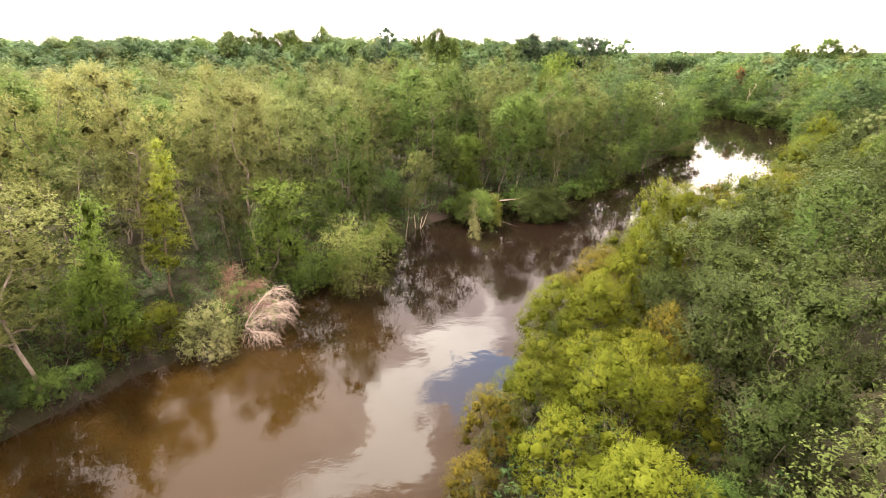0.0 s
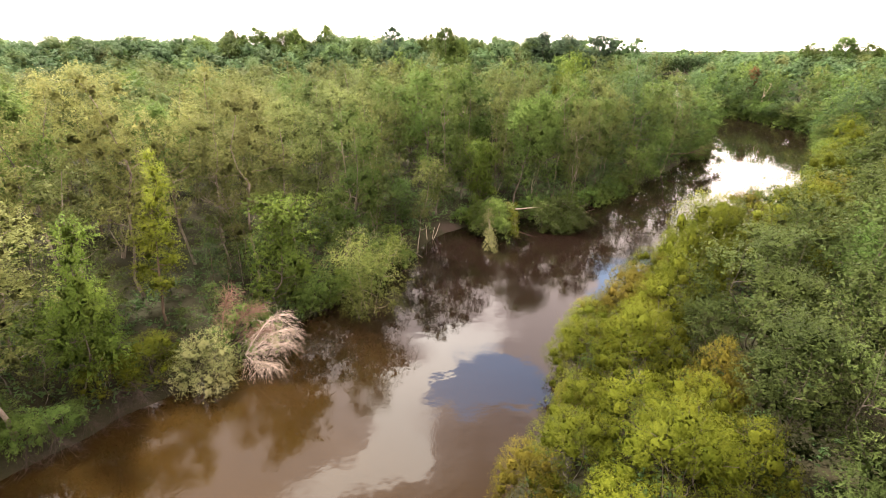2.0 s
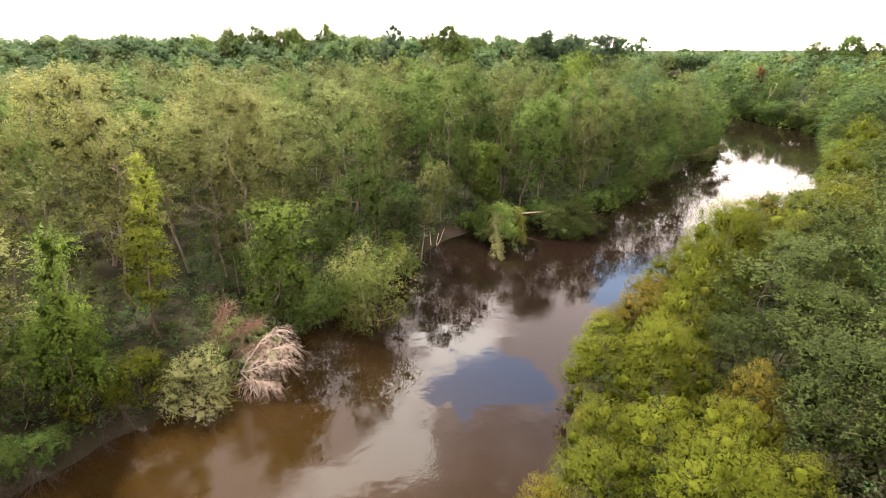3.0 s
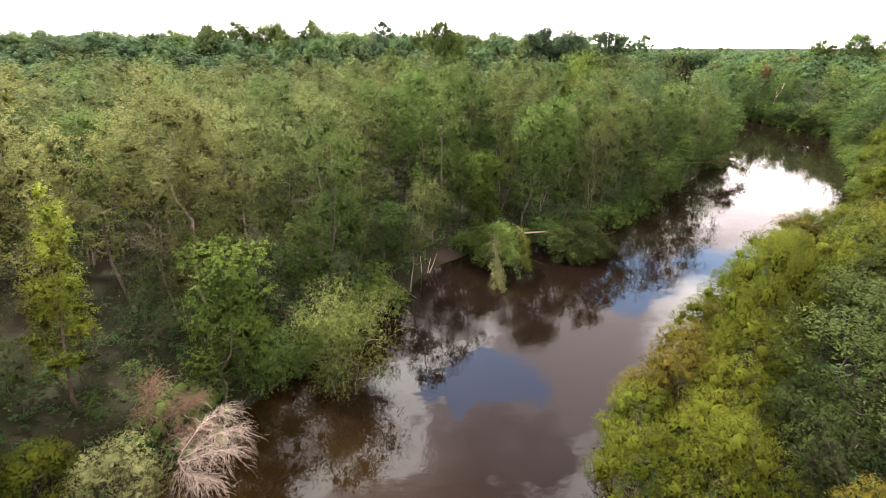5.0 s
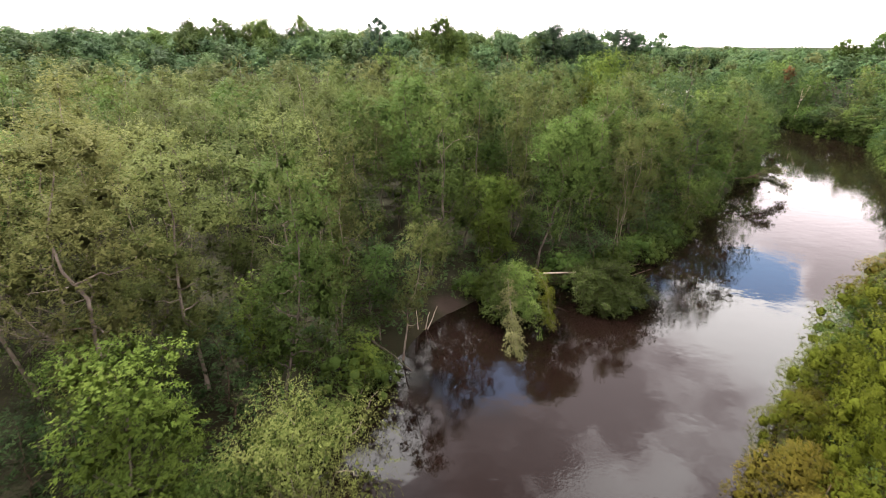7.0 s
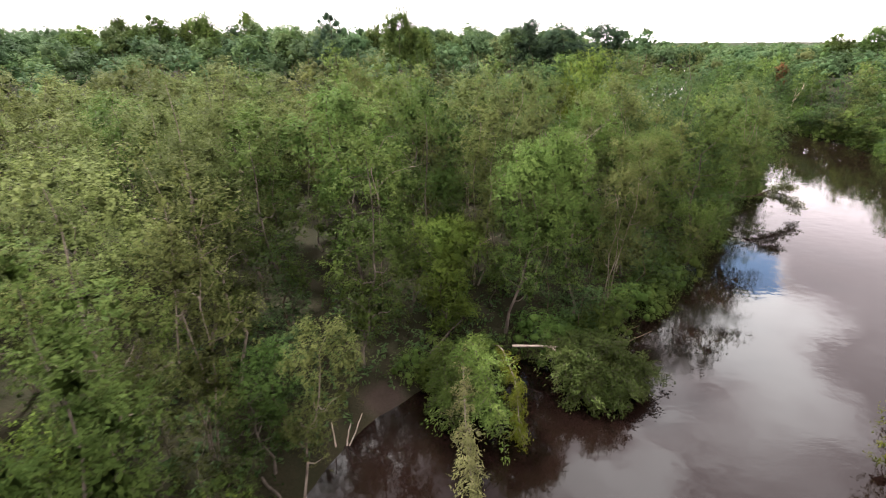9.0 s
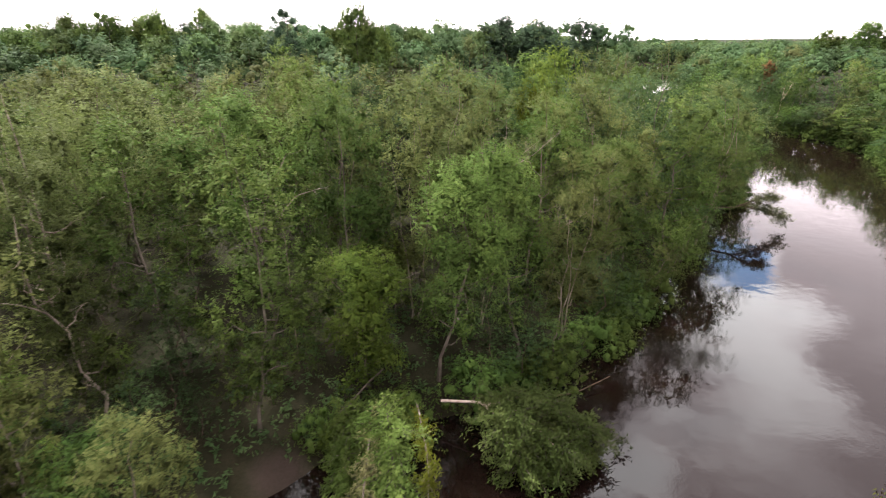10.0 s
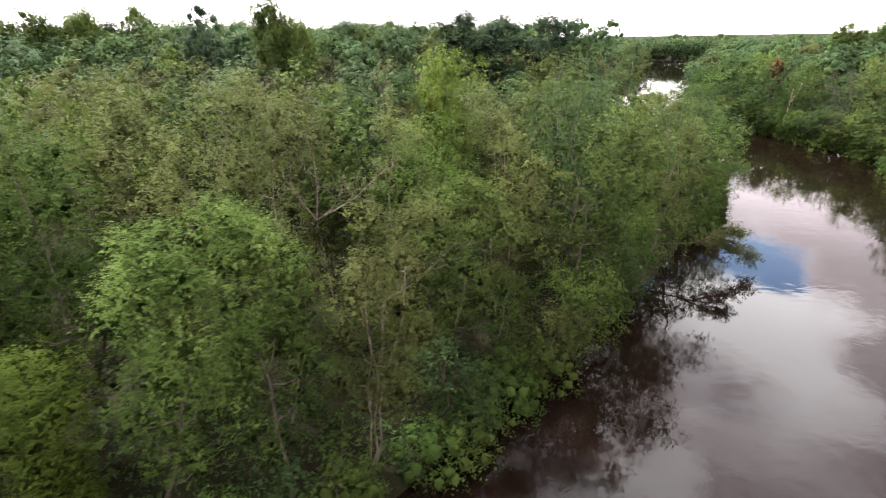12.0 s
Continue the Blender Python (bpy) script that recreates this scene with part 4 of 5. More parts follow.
spots = scatter(map(tuple, cand), lambda x, y: 5.5 if spot[(x, y)][1] else 5.2 if y < 125 else 6.8, in_near_woods)
for x, y in spots:
    d, left = spot[(x, y)]
    k = srng.random()
    if left:
        h = srng.uniform(15.2, 19.8) * min(1, 0.84 + d * 0.035) * (1.0 if y > 34 else 0.9)
        if y > 122 and x > 20 + 0.36 * (y - 61):
            h = srng.uniform(11.8, 13.4)
        pale = 0.86 if x < -8 else 0.62 if x < 8 else 0.34
        kind = ("birch" if k < pale * 0.55 else "multi") if k < pale else "green" if x < 0 or k < pale + 0.7 * (1 - pale) else "dark"
        if x > 24 and kind in ("green", "dark"):
            kind = "dome" if kind == "green" else "dark_dome"
        # birches near the left bank take the tone with painted sunlight
        if x < -5 - 0.04 * y and y < 66 and kind in ("birch", "multi"):
            kind = "silver" if kind == "birch" else "silver_fork"
        detail = "fine" if 76 < y < 98 and d < 8 and x > -4 else "hero" if (44 < y < 100 and d < 7) or (y < 75 and d < 16) else "near" if (d < 11 and y < 108) or y < 92 else "mid"
    else:
        h = srng.uniform(0.85, 1.12) * min(12.5, 6.0 + d * 0.32) if y < 125 else srng.uniform(0.9, 1.15) * min(19.0, 12.0 + 0.36 * d)
        if y < 125:
            kind = "grey" if k < 0.72 else "multi" if k < 0.80 else "willow" if k < 0.88 and d < 14 else "green"
            if y < 22 and kind == "green":
                kind = "grey"
            if d < 9 and y < 85:
                kind = "willow" if k < 0.72 or y < 32 else "rust"
                h = min(h, 6.5)
            detail = "low" if y < 4 else "hero" if y < 40 and d < 15 else "near" if y < 62 and d < 24 else "mid"
        else:
            kind = "dark_dome" if k < 0.5 else "dome" if k < 0.88 else "multi"
            detail = "mid"
    r = KINDS[kind][5] * (0.75 + 0.25 * h / KINDS[kind][4]) * srng.uniform(1.02, 1.38) * (0.95 if "dome" in kind else 1.0)
    plant(kind, int(srng.integers(0, 4)), detail, x, y, h, r, srng.uniform(0, 360), (srng.normal() * 3, srng.normal() * 3))

# the woods beyond, to the horizon
frng = np.random.default_rng(23)
NEAR_CELLS = {}
for x, y, r in PLANTED:
    NEAR_CELLS.setdefault((int(x // 8), int(y // 8)), []).append((x, y))


def far_points():
    pts = []
    for r0, r1, sp in ((60, 195, 6.4), (195, 330, 8.6), (330, 560, 14.0), (560, 820, 24.0)):
        gxx, gyy = np.meshgrid(np.arange(-r1, r1, sp), np.arange(0, r1, sp))
        q = np.stack([gxx.ravel(), gyy.ravel()], -1) + frng.uniform(-0.36, 0.36, (gxx.size, 2)) * sp
        rr, aa = np.hypot(q[:, 0], q[:, 1]), np.abs(np.arctan2(q[:, 0], q[:, 1]))
        q = q[(rr > r0) & (rr <= r1) & (aa < 0.80)]
        pts.append(np.stack([q[:, 0] + 5, q[:, 1] + 5, np.full(len(q), sp)], -1))
    return np.concatenate(pts)


def shore_points():
    """Trees standing along the banks upstream."""
    pts = []
    for line, y0 in ((LEFT_BANK, 150), (RIGHT_BANK, 225)):
        for a, b in zip(line[:-1], line[1:]):
            for s in np.arange(0, np.linalg.norm(b - a), 3.4):
                q = a + (b - a) * s / np.linalg.norm(b - a) + frng.normal(size=2) * 3.5
                if y0 < q[1] < 480:
                    pts.append((q[0], q[1], 6.5))
    for row in range(4):
        for x in np.arange(165, 250, 5.0):
            pts.append((x + frng.normal(), 492 + row * 6 + frng.normal(), 6.5))
    return np.array(pts)


fp = np.concatenate([far_points(), shore_points()])
fd, fl = shore(fp[:, :2])
groups = {"birch": [], "green": [], "dark": []}
for (x, y, sp), d, left in zip(fp, fd, fl):
    if d < 1.5 or (d < 3.0 and sp != 6.5):
        continue
    cx, cy = int(x // 8), int(y // 8)
    if any((x - a) ** 2 + (y - b) ** 2 < 20 for i in (-1, 0, 1) for j in (-1, 0, 1) for a, b in NEAR_CELLS.get((cx + i, cy + j), ())):
        continue
    dist = math.hypot(x, y)
    k = frng.random()
    if left and dist < 150:
        kind, h = ("birch" if k < (0.8 if x < 8 else 0.4) else "green" if k < 0.9 else "dark"), frng.uniform(15.5, 19.0)
    elif not left and y < 130:
        kind, h = ("birch" if k < 0.3 else "green" if k < 0.8 else "dark"), frng.uniform(11.5, 15.0)
    else:
        kind, h = ("birch" if k < 0.06 else "green" if k < 0.40 else "dark"), frng.uniform(15.0, 20.5) * (1.12 if frng.random() < 0.06 else 1)
    if left and 125 < dist < 330 and x < 60:
        h = 16.5 + 7.2 * min(1, max(0, (y - 128) / 40)) + 1.6 * float(waves(x * 0.22 + 4, y * 0.22)) + frng.uniform(-2.6, 2.6)
        h = min(h, 25.8)
        if x > 14 and 105 < y < 167:
            h = frng.uniform(13.5, 16.5)
    if left and 120 < y < 215 and x > 20 + 0.36 * (y - 61):
        h = frng.uniform(11.8, 13.4)
    if dist > 330:
        h = frng.uniform(12.6, 16.6) + 1.3 * float(waves(x * 0.05, y * 0.05)) + (3.5 if frng.random() < 0.05 else 0.0)
    if d < 6 and y < 485:
        h *= 0.66
    if not left and 120 < y < 300:
        h = min(h, (12.0 + 0.36 * d) * frng.uniform(0.9, 1.12))
    groups[kind].append((x, y, h, sp, d))

for kind, trees in groups.items():
    V, F, N, slot, base, TV, tones = [], [], [], [], 0, [], []
    for x, y, h, sp, d_shore in trees:
        R = max(sp * 0.60, 3.6) * frng.uniform(0.8, 1.25)
        full = d_shore <= 26 or math.hypot(x - 21, y - 61) < 100
        n = 15 if full else 10
        az, th = frng.uniform(0, 6.28, n), np.radians(frng.uniform(12, 88, n))
        flat_r = min(R, 7.0)
        lobes = np.stack([x + np.cos(az) * np.sin(th) * R * 0.72, y + np.sin(az) * np.sin(th) * R * 0.72, h - flat_r * 1.15 + np.cos(th) * flat_r * 0.85, R * 0.33 * frng.uniform(0.75, 1.2, n)], -1)
        lobes[0] = (x, y, h - R * 0.33, R * 0.33)
        if full:
            lobes[9:, 2] = frng.uniform(0.15, 0.75, n - 9) * h
            lobes[9:, 3] = R * 0.46
        count, leaf = (135 if full else 80, 0.64) if sp < 7 else (50, 1.0) if sp < 10 else (24, 1.9) if sp < 20 else (14, 2.2)
        v, f, nr = sprays(frng, lobes, 6, count, leaf, 0.0, 0.3, 0.85, R * 0.22, 0.8, 0.8, 0.22, 0.0, 2.0, (x, y, h - flat_r * 1.4))
        hv, hf, hn = cores(frng, lobes, 0.46)
        V += [v, hv]
        N += [nr, hn]
        tones.append(np.full(len(v) + len(hv), frng.random()))
        F += [f + base, hf + base + len(v)]
        slot += [np.zeros(len(f), int), np.ones(len(hf), int)]
        base += len(v) + len(hv)
        if sp < 7:
            TV.append((np.array([(x, y, 0.3), (x + frng.normal() * 0.4, y, h * 0.45), (x + frng.normal() * 0.5, y, h * 0.85)]), np.array([0.2, 0.13, 0.04])))
    woods_mesh = mesh_of("far_woods", np.concatenate(V), np.concatenate(F), [CANOPY[kind], INNER[kind]], np.concatenate(slot), True, np.concatenate(N))
    woods_mesh.attributes.new("tree_tone", "FLOAT", "POINT").data.foreach_set("value", np.concatenate(tones).astype(np.float32))
    ob = tagged(new("far_woods", woods_mesh),
                {"birch": "olive-green canopy of the distant woods", "green": "green canopy of the distant woods", "dark": "dark green canopy of the distant woods"}[kind], "woods", kind="stuff")
    if TV:
        part("trunks", mesh_of("far_trunks", *tubes(TV, 4), BARK["brown"]), ob)["kind"] = "stuff"


# ---- the fringe of the banks ----
brng = np.random.default_rng(37)


def on_mud(x, y):
    """The bare muddy strip of the bank below the bend."""
    return any((x - a) ** 2 + (y - b) ** 2 < 1.9 for a, b in ((0.2, 73.4), (-1.6, 72.2), (-3.6, 70.4), (-5.0, 68.4)))


def along_bank(line, y0, y1, step):
    """Places along a bank with the direction that points out over the water."""
    out, carry = [], 0.0
    left = line is LEFT_BANK
    for a, b in zip(line[:-1], line[1:]):
        L = np.linalg.norm(b - a)
        t = (b - a) / L
        nrm = np.array([t[1], -t[0]]) if left else np.array([-t[1], t[0]])
        s = carry
        while s < L:
            p = a + t * s
            if y0 < p[1] < y1:
                out.append((p, nrm))
            s += step * brng.uniform(0.7, 1.3)
        carry = s - L
    return out


def fringe(line, y0, y1, step, kinds, tall, detail, inland=0.0):
    for p, nrm in along_bank(line, y0, y1, step):
        q = p - nrm * (inland + brng.uniform(-0.4, 1.1))
        if not clear_of_heroes(q[0], q[1], 0.45) or on_mud(q[0], q[1]):
            continue
        h = brng.uniform(*tall)
        kind = kinds[int(brng.integers(0, len(kinds)))]
        tip = brng.uniform(4, 16)
        plant(kind, int(brng.integers(0, 4)), detail, q[0], q[1], h, h * (brng.uniform(0.7, 0.95) if kind == "bank" else brng.uniform(0.42, 0.62)), brng.uniform(0, 360),
              (-nrm[1] * tip, nrm[0] * tip), label="low leafy bush leaning out over the river bank" if kind == "droop" else "")


fringe(LEFT_BANK, 64, 79, 3.6, ("droop", "green", "sapling"), (1.8, 3.4), "near")
fringe(LEFT_BANK, 12, 39, 2.6, ("droop", "lush", "weep", "dark"), (2.2, 4.4), "near", 2.6)
fringe(LEFT_BANK, 10, 39, 2.0, ("bank", "dark", "green"), (1.5, 3.0), "near", 0.9)
fringe(LEFT_BANK, 39, 66, 2.4, ("droop", "droop", "green", "sapling"), (2.4, 5.5), "low")
fringe(LEFT_BANK, 78, 160, 2.3, ("droop", "droop", "green", "multi", "dark"), (3.0, 7.0), "low")
fringe(RIGHT_BANK, 60, 128, 3.0, ("willow", "willow", "droop", "grey"), (3.0, 5.5), "near", 1.6)
fringe(RIGHT_BANK, 128, 240, 2.0, ("green", "droop", "multi", "dark"), (4.0, 8.5), "mid")

fringe(LEFT_BANK, 39, 160, 2.0, ("bank",), (1.6, 3.4), "low")
fringe(RIGHT_BANK, 18, 66, 2.6, ("willow", "willow", "rust"), (1.6, 3.0), "near", 0.7)
fringe(RIGHT_BANK, 100, 240, 3.0, ("bank",), (2.2, 4.0), "low")

# saplings under the first rows of trees
ucand = np.stack([brng.uniform(-50, 60, 5000), brng.uniform(18, 125, 5000)], -1)
ud, ul = shore(ucand)
uspot = [tuple(p) for p, d, l in zip(ucand, ud, ul) if l and 2.5 < d < 14]
for x, y in scatter(uspot, lambda x, y: 2.6 if x < -14 else 3.2, lambda x, y: clear_of_heroes(x, y, 0.2) and not on_mud(x, y)):
    h = brng.uniform(3.0, 7.5)
    plant(("sapling", "green", "dark", "droop", "multi")[int(brng.integers(0, 5))], int(brng.integers(0, 4)), "low", x, y, h, h * brng.uniform(0.32, 0.45), brng.uniform(0, 360))

# herbs, ferns and seedlings on the forest floor
hx = np.stack([brng.uniform(-60, 110, 60000), brng.uniform(15, 220, 60000)], -1)
hd, _ = shore(hx)
hx = hx[(hd > 0.4) & (hd < 16) & (np.hypot(hx[:, 0] + 1.4, hx[:, 1] - 72.4) > 2.0)][:12000]
hz = ground_height(hx[:, 0], hx[:, 1])
lob = np.stack([hx[:, 0], hx[:, 1], hz + 0.15, brng.uniform(0.25, 0.7, len(hx))], -1)
hv, hf, hn = sprays(brng, lob, 5, 22000, 0.30, 0.2, 0.5, 0.5, 0.4, 0.2)
tagged(new("undergrowth", mesh_of("undergrowth", hv, hf, LEAF["dark"], smooth=False)), "low herbs and ferns covering the forest floor", "undergrowth", kind="stuff")


# ---- fallen boughs, dead wood and logs ----
def fan_bough(rng, stem, r0, sides, length, fall, spread=0.9, forks=2, start=0.2):
    """A bough: its stem, and curved side twigs that fan out and fall; returns tube paths and the twig points for leaves."""
    stem = np.asarray(stem, float)
    s = np.linspace(0, 1, 12)
    k = np.linspace(0, 1, len(stem))
    line = np.stack([np.interp(s, k, stem[:, c]) for c in range(3)], -1)
    main = (line, r0 * np.linspace(1, 0.25, 12))
    twigs, pts = [], []
    tang = unit(np.gradient(line, axis=0))
    for i in range(sides):
        f = start + (1 - start) * rng.random() ** 0.8
        j = min(10, int(f * 11))
        a = line[j] + (line[j + 1] - line[j]) * (f * 11 - j)
        d = unit(tang[j] * 0.8 + spread * rng.normal(size=3) * np.array([1, 1, 0.55]))
        L = length * (0.45 + 0.75 * rng.random())
        u = np.linspace(0, 1, 6)[:, None]
        p = a + d * L * u + np.array([0, 0, -1]) * fall * L * u ** 2 + np.cumsum(rng.normal(size=(6, 3)), 0) * 0.03 * L
        p[:, 2] = np.maximum(p[:, 2], 0.03)
        twigs.append((p, r0 * 0.22 * np.linspace(1, 0.3, 6)))
        pts.append(p)
        for _ in range(forks):
            b = p[2 + int(rng.integers(0, 3))]
            d2 = unit(d + 0.7 * rng.normal(size=3))
            q = b + d2 * L * 0.5 * u[::2] + np.array([0, 0, -1]) * fall * L * 0.5 * u[::2] ** 2
            q[:, 2] = np.maximum(q[:, 2], 0.03)
            twigs.append((q, r0 * 0.13 * np.linspace(1, 0.4, 3)))
            pts.append(q)
    return main, twigs, pts


def leaves_on(rng, pts, per, size, wide):
    p = np.concatenate([q[1:] for q in pts])
    d = np.concatenate([np.gradient(q, axis=0)[1:] for q in pts])
    p, d = np.repeat(p, per, 0), np.repeat(unit(d), per, 0)
    p = p + rng.normal(size=p.shape) * size * 0.7
    p[:, 2] = np.maximum(p[:, 2], 0.05)
    nrm = unit(np.array([0, 0, 0.9]) + 0.45 * rng.normal(size=p.shape))
    ax = d + 0.5 * rng.normal(size=p.shape)
    ax = unit(ax - nrm * (ax * nrm).sum(1, keepdims=True))
    side = np.cross(nrm, ax)
    s = size * (0.6 + 0.8 * rng.random(len(p)))[:, None]
    return leaf_blades(p, ax * s * 0.5, side * s * 0.5 * wide)


def bough_thing(name, label, stems, r0, sides, length, fall, bark, leaf=None, per=5, size=0.16, wide=0.4, spread=0.9, seed=1, category="branch", forks=2, twig_bark=None):
    """A fallen or overhanging bough of several stems, with twigs and, if alive, leaves."""
    rng = np.random.default_rng(seed)
    root = tagged(new(name), label, category)
    root.location = stems[0][0]
    o = np.array(stems[0][0])
    for stem in stems:
        main, twigs, pts = fan_bough(rng, stem, r0, sides, length, fall, spread, forks)
        limb = part("limb", mesh_of("bough_limb", *tubes([(main[0] - o, main[1])], 7), BARK[bark]), root)
        part("brushwood", mesh_of("bough_twigs", *tubes([(p - o, r) for p, r in twigs], 3), BARK[twig_bark or bark]), limb)["kind"] = "stuff"
        if leaf:
            v, f = leaves_on(rng, pts, per, size, wide)
            part("foliage", mesh_of("bough_foliage", v - o, f, LEAF[leaf], smooth=False), limb)
    return root


bough_thing("dead_brush", "bleached leafless brush of fine curved twigs lying in the water",
            [[(-16.4, 41.0, 0.6), (-15.6, 40.3, 1.9), (-14.4, 40.6, 3.5), (-13.2, 41.0, 4.0)], [(-16.4, 41.0, 0.6), (-15.5, 40.0, 1.3), (-14.2, 39.9, 2.0), (-12.8, 40.0, 2.2)], [(-16.4, 41.0, 0.6), (-15.2, 40.2, 1.7), (-13.8, 40.3, 2.9), (-12.6, 40.6, 3.0)],
             [(-16.4, 41.0, 0.5), (-15.4, 39.7, 0.8), (-13.8, 39.2, 0.9)]],
            0.040, 110, 1.4, 0.62, "dead", spread=0.66, seed=3, forks=3)
bough_thing("dead_brush", "russet-brown dead crown of a fallen bush on the bank",
            [[(-18.6, 42.0, 1.0), (-17.8, 41.6, 4.0), (-17.0, 41.2, 5.6)], [(-18.2, 42.0, 1.0), (-16.8, 42.0, 3.2), (-15.4, 41.8, 4.0)], [(-17.6, 42.0, 0.9), (-15.8, 41.6, 2.2), (-14.6, 41.4, 2.4)]],
            0.05, 150, 1.35, 0.15, "russet", spread=1.2, seed=4, forks=4)
# brush below the foliage, its shade painted into the dark bark
for n, (x, y) in enumerate(((-24.6, 31.4), (-28.0, 26.6), (-21.6, 35.4))):
    bough_thing("brush_tangle", "dark tangle of bare twigs hanging over the water's edge",
                [[(x - 1.6, y + 1.4, 0.7), (x - 0.4, y + 0.3, 1.7), (x + 1.2, y - 1.0, 0.9)], [(x - 1.6, y + 1.4, 0.7), (x - 0.9, y - 0.6, 1.3), (x - 0.2, y - 2.0, 0.4)], [(x - 1.2, y + 1.2, 0.7), (x + 0.4, y + 1.4, 1.8), (x + 1.8, y + 1.2, 0.6)]],
                0.05, 60, 1.5, 0.45, "shade_dark", spread=1.1, seed=20 + n, forks=3)
bough_thing("fallen_bough", "pale yellow-green leafy bough hanging into the river",
            [[(4.0, 77.5, 1.6), (4.2, 73.0, 3.0), (4.0, 68.5, 1.8), (4.1, 65.2, 0.4)]], 0.07, 60, 1.2, 0.35, "pale", "pale", 7, 0.19, 0.35, 0.5, 5)
bough_thing("fallen_bough", "yellow-green leafy bough drooping to the water",
            [[(6.5, 78.0, 1.5), (6.8, 74.0, 3.6), (7.2, 70.5, 3.2), (7.1, 68.0, 1.4)]], 0.06, 46, 0.85, 0.5, "pale", "willow", 7, 0.18, 0.33, 0.5, 6)
bough_thing("fallen_bough", "green leafy bough spreading low from the bank",
            [[(4.5, 79.0, 1.2), (5.0, 75.0, 3.4), (5.4, 71.5, 3.0), (5.6, 69.5, 2.0)], [(2.6, 78.5, 1.2), (3.0, 74.5, 2.8), (3.2, 71.0, 1.8)]], 0.08, 80, 1.9, 0.35, "grey", "green", 9, 0.22, 0.45, 0.8, 7)
bough_thing("fallen_tree", "toppled grey-green tree in the river, bare white trunk",
            [[(8.2, 77.6, 1.5), (10.5, 76.6, 2.0), (13.0, 75.6, 2.3), (15.6, 73.4, 1.2)], [(10.5, 76.6, 2.0), (12.4, 74.2, 3.0), (14.6, 72.4, 1.4)], [(10.5, 76.6, 2.0), (11.4, 74.2, 2.6), (12.4, 72.2, 1.0)],
             [(11.5, 76.2, 2.1), (13.6, 75.0, 3.4), (16.4, 74.2, 1.6)]], 0.10, 80, 1.8, 0.35, "dead", "grey", 11, 0.21, 0.42, 0.8, 8, "tree", twig_bark="grey")
bough_thing("overhanging_bough", "leafy bough reaching low over the water from the bank",
            [[(42.5, 112.5, 2.6), (45.5, 111.3, 3.0), (48.5, 111.2, 3.6), (51.6, 111.0, 1.9)], [(45.5, 111.3, 3.0), (48.0, 110.8, 4.2), (50.0, 110.8, 4.4)], [(46.5, 111.3, 3.1), (49.0, 111.0, 2.6), (51.8, 110.9, 1.4)]],
            0.10, 34, 1.3, 0.15, "brown", "birch", 7, 0.20, 0.42, 0.7, 9)
# bare sticks and logs at the water's edge
sr = np.random.default_rng(51)


def log(name, label, pts, r, bark):
    path = np.asarray(pts, float)
    s, k = np.linspace(0, 1, 8), np.linspace(0, 1, len(path))
    line = np.stack([np.interp(s, k, path[:, c]) for c in range(3)], -1) + sr.normal(size=(8, 3)) * r * 0.35
    root = tagged(new(name, mesh_of(name, *tubes([(line, r * np.linspace(1, 0.55, 8))], 8), BARK[bark])), label, "log", "dead wood along the banks")
    return root


STICK = "bare grey stick leaning out of the water"
LOG = "weathered grey log lying at the water's edge"
for label, pts, r, bark in (
        (LOG, [(21.2, 92.6, 0.5), (22.6, 92.2, 0.45), (24.0, 92.3, 0.25)], 0.13, "grey"),
        (STICK, [(22.4, 90.4, 0.0), (23.3, 91.6, 0.5), (24.2, 92.9, 0.9)], 0.07, "dead"),
        (STICK, [(22.0, 90.9, 0.1), (22.7, 91.6, 0.4)], 0.08, "dead"),
        (LOG, [(-7.0, 65.8, 0.9), (-5.4, 64.4, 0.5), (-3.9, 63.0, 0.0)], 0.09, "grey"),
        (STICK, [(-7.6, 64.2, 0.6), (-5.8, 63.4, 0.2)], 0.10, "grey"),
        (STICK, [(-3.6, 69.0, 0.0), (-3.7, 69.0, 1.9)], 0.05, "dead"),
        (STICK, [(-3.0, 69.2, 0.0), (-2.7, 69.2, 1.6)], 0.05, "dead"),
        (STICK, [(-2.8, 69.2, 0.0), (-2.0, 69.6, 2.0)], 0.04, "dead"),
        (LOG, [(2.0, 76.6, 1.6), (4.6, 79.4, 2.8)], 0.07, "grey"),
        (LOG, [(15.6, 79.2, 0.2), (17.4, 79.6, 0.3), (20.0, 80.8, 0.6)], 0.06, "brown"),
        (STICK, [(16.8, 79.4, 0.2), (17.6, 80.0, 1.2), (18.6, 80.2, 1.5)], 0.04, "brown"),
        (LOG, [(-11.5, 52.0, 0.6), (-9.8, 50.2, 0.9), (-8.8, 47.6, 0.1)], 0.09, "grey")):
    log("driftwood", label, pts, r, bark)

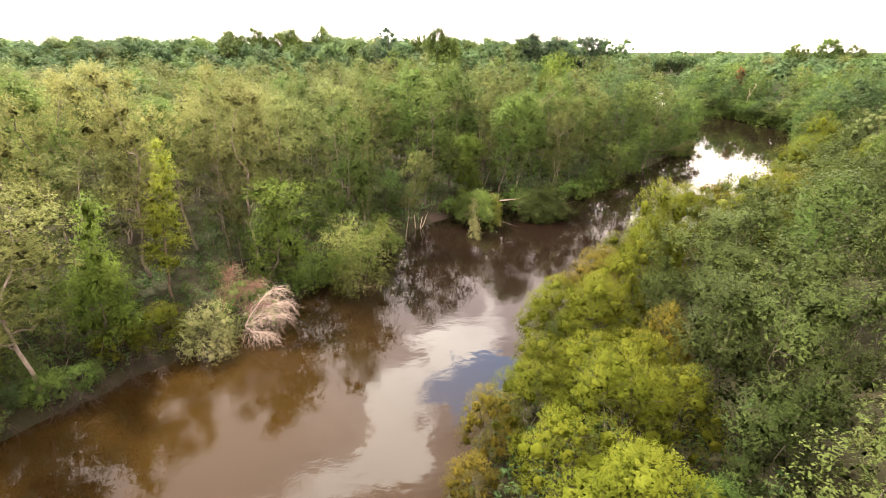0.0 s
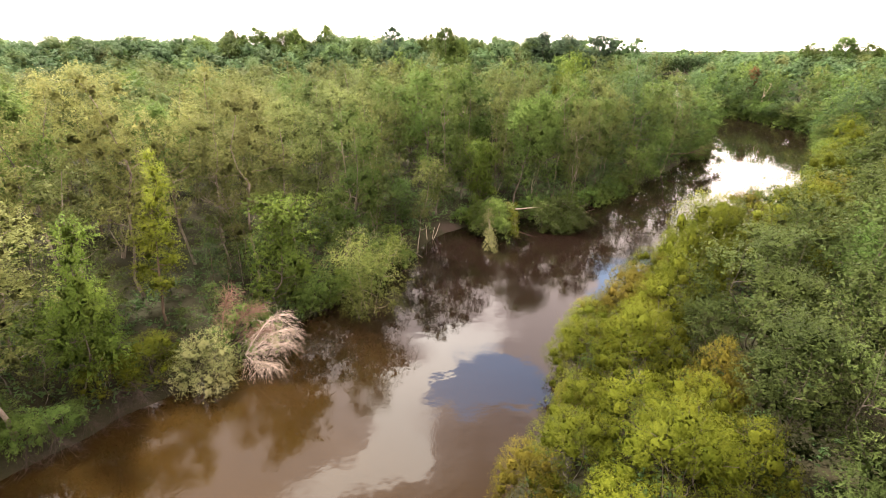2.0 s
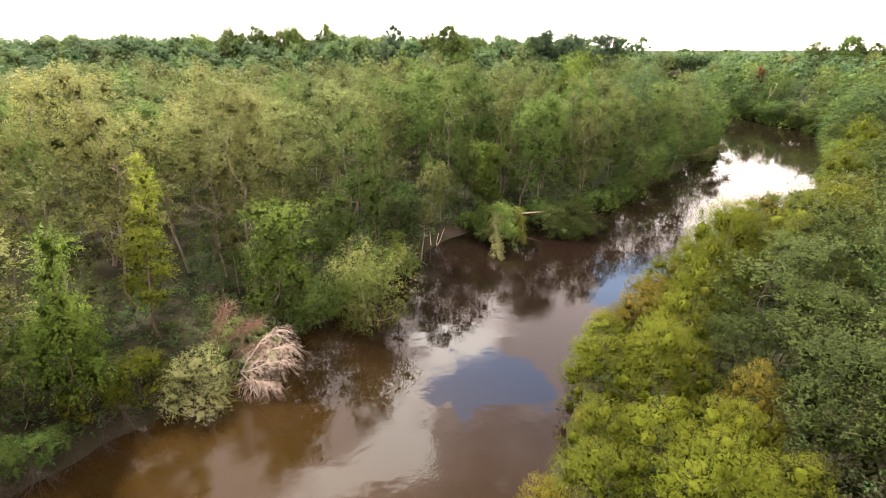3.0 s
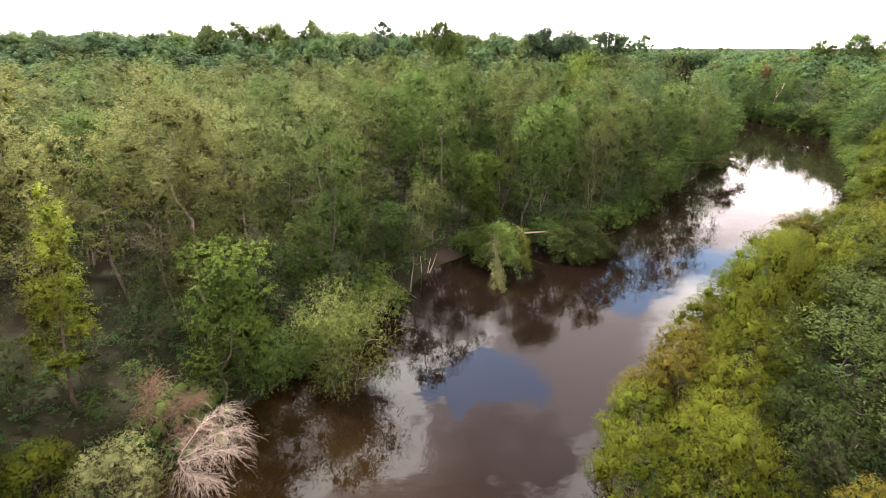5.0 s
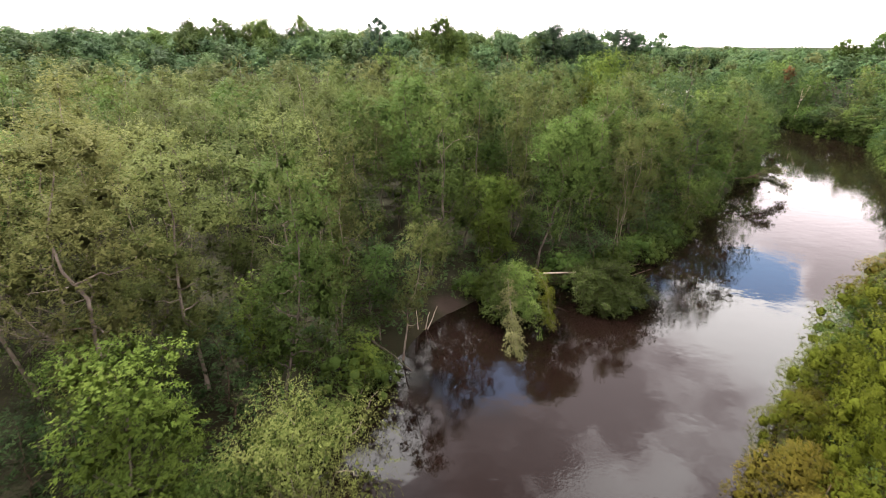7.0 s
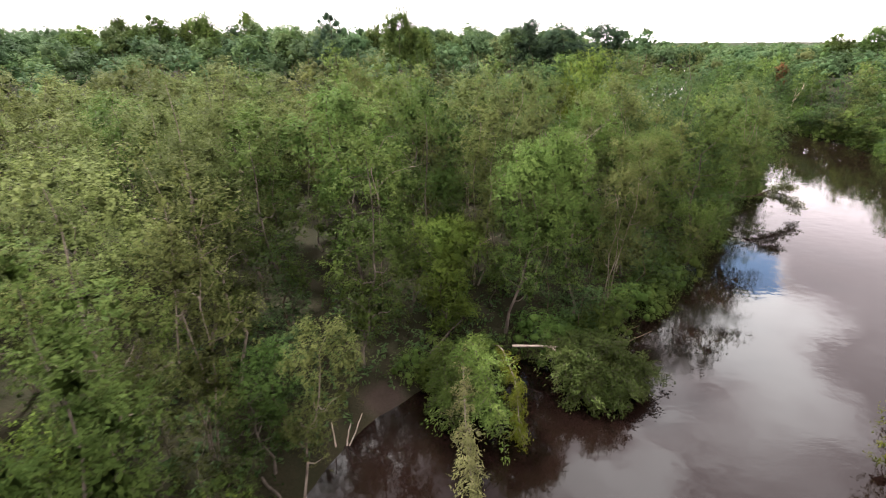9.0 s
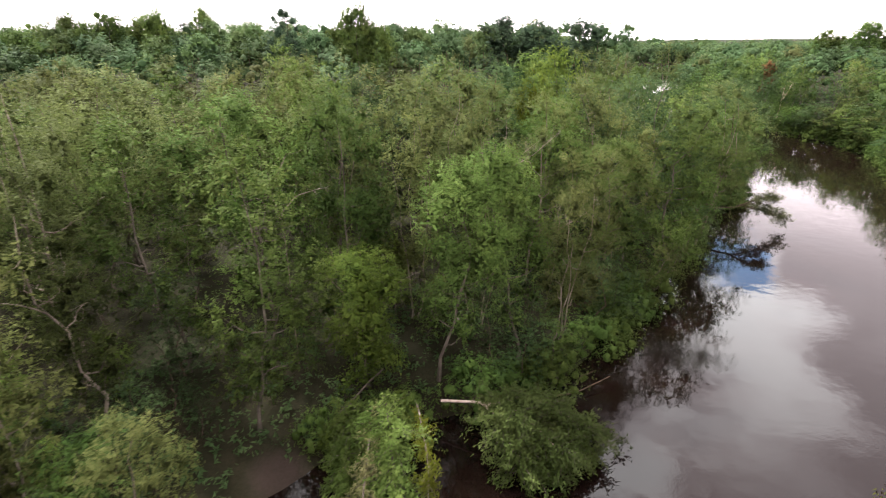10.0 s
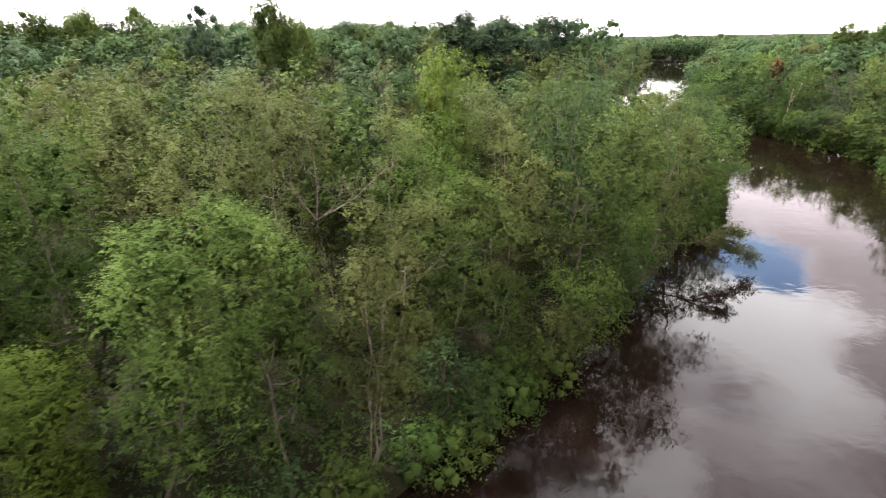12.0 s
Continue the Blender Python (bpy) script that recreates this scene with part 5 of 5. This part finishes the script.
# dead standing trees
bough_thing("dead_tree", "pale bare forked dead tree among green crowns",
            [[(-1.6, 83.2, 0.4), (-1.5, 83.0, 8.0), (-1.5, 82.9, 12.6)], [(-1.5, 83.0, 11.2), (-2.0, 82.8, 13.6), (-0.8, 82.9, 16.0)], [(-1.5, 83.0, 12.2), (-0.4, 82.6, 13.4), (1.2, 82.4, 13.9)]],
            0.055, 7, 1.2, -0.1, "pale", seed=12, category="tree")
# foot, crook and branch tips of pale trees that have lost their leaves
for n, (foot, crook, tips) in enumerate((
        ((2.2, 83.6), (2.6, 81.6, 6.8), ((4.6, 80.3, 7.4), (6.7, 79.6, 9.2), (1.4, 80.2, 9.0))),
        ((14.2, 93.0), (13.7, 91.8, 12.4), ((14.0, 91.2, 16.8), (18.0, 91.0, 15.6), (15.6, 90.6, 14.6), (12.4, 90.6, 15.4))),
        ((17.6, 90.6), (17.8, 88.6, 8.6), ((19.4, 87.0, 11.6), (21.8, 87.8, 12.4), (17.0, 86.6, 11.0))),
        ((-12.6, 67.8), (-12.4, 66.2, 7.2), ((-13.9, 64.6, 8.6), (-10.4, 64.6, 8.8), (-11.6, 64.2, 9.4))),
        ((-20.8, 53.4), (-20.8, 52.2, 8.8), ((-22.4, 50.8, 10.4), (-19.4, 50.6, 10.2), (-20.6, 50.2, 11.6))))):
    stems = [[(*foot, 0.3), ((foot[0] + crook[0]) / 2 + 0.2, (foot[1] + crook[1]) / 2, crook[2] * 0.55), crook]]
    stems += [[crook, tuple((p + q) / 2 + w for p, q, w in zip(crook, tip, (0.15, -0.1, -0.25))), tip] for tip in tips]
    bough_thing("dead_tree", "leafless tree with pale crooked branches in the woods", stems, 0.042, 14, 1.5, -0.1, "pale", spread=0.8, seed=60 + n, category="tree")
bough_thing("dead_tree", "white bare trunk standing on the wooded bank",
            [[(100.6, 190.0, 0.4), (100.9, 189.6, 5.0), (101.0, 189.2, 10.5)], [(101.0, 189.4, 7.0), (102.0, 189.0, 9.0), (102.6, 189.0, 11.0)]],
            0.28, 6, 1.4, -0.1, "dead", seed=13, category="tree")
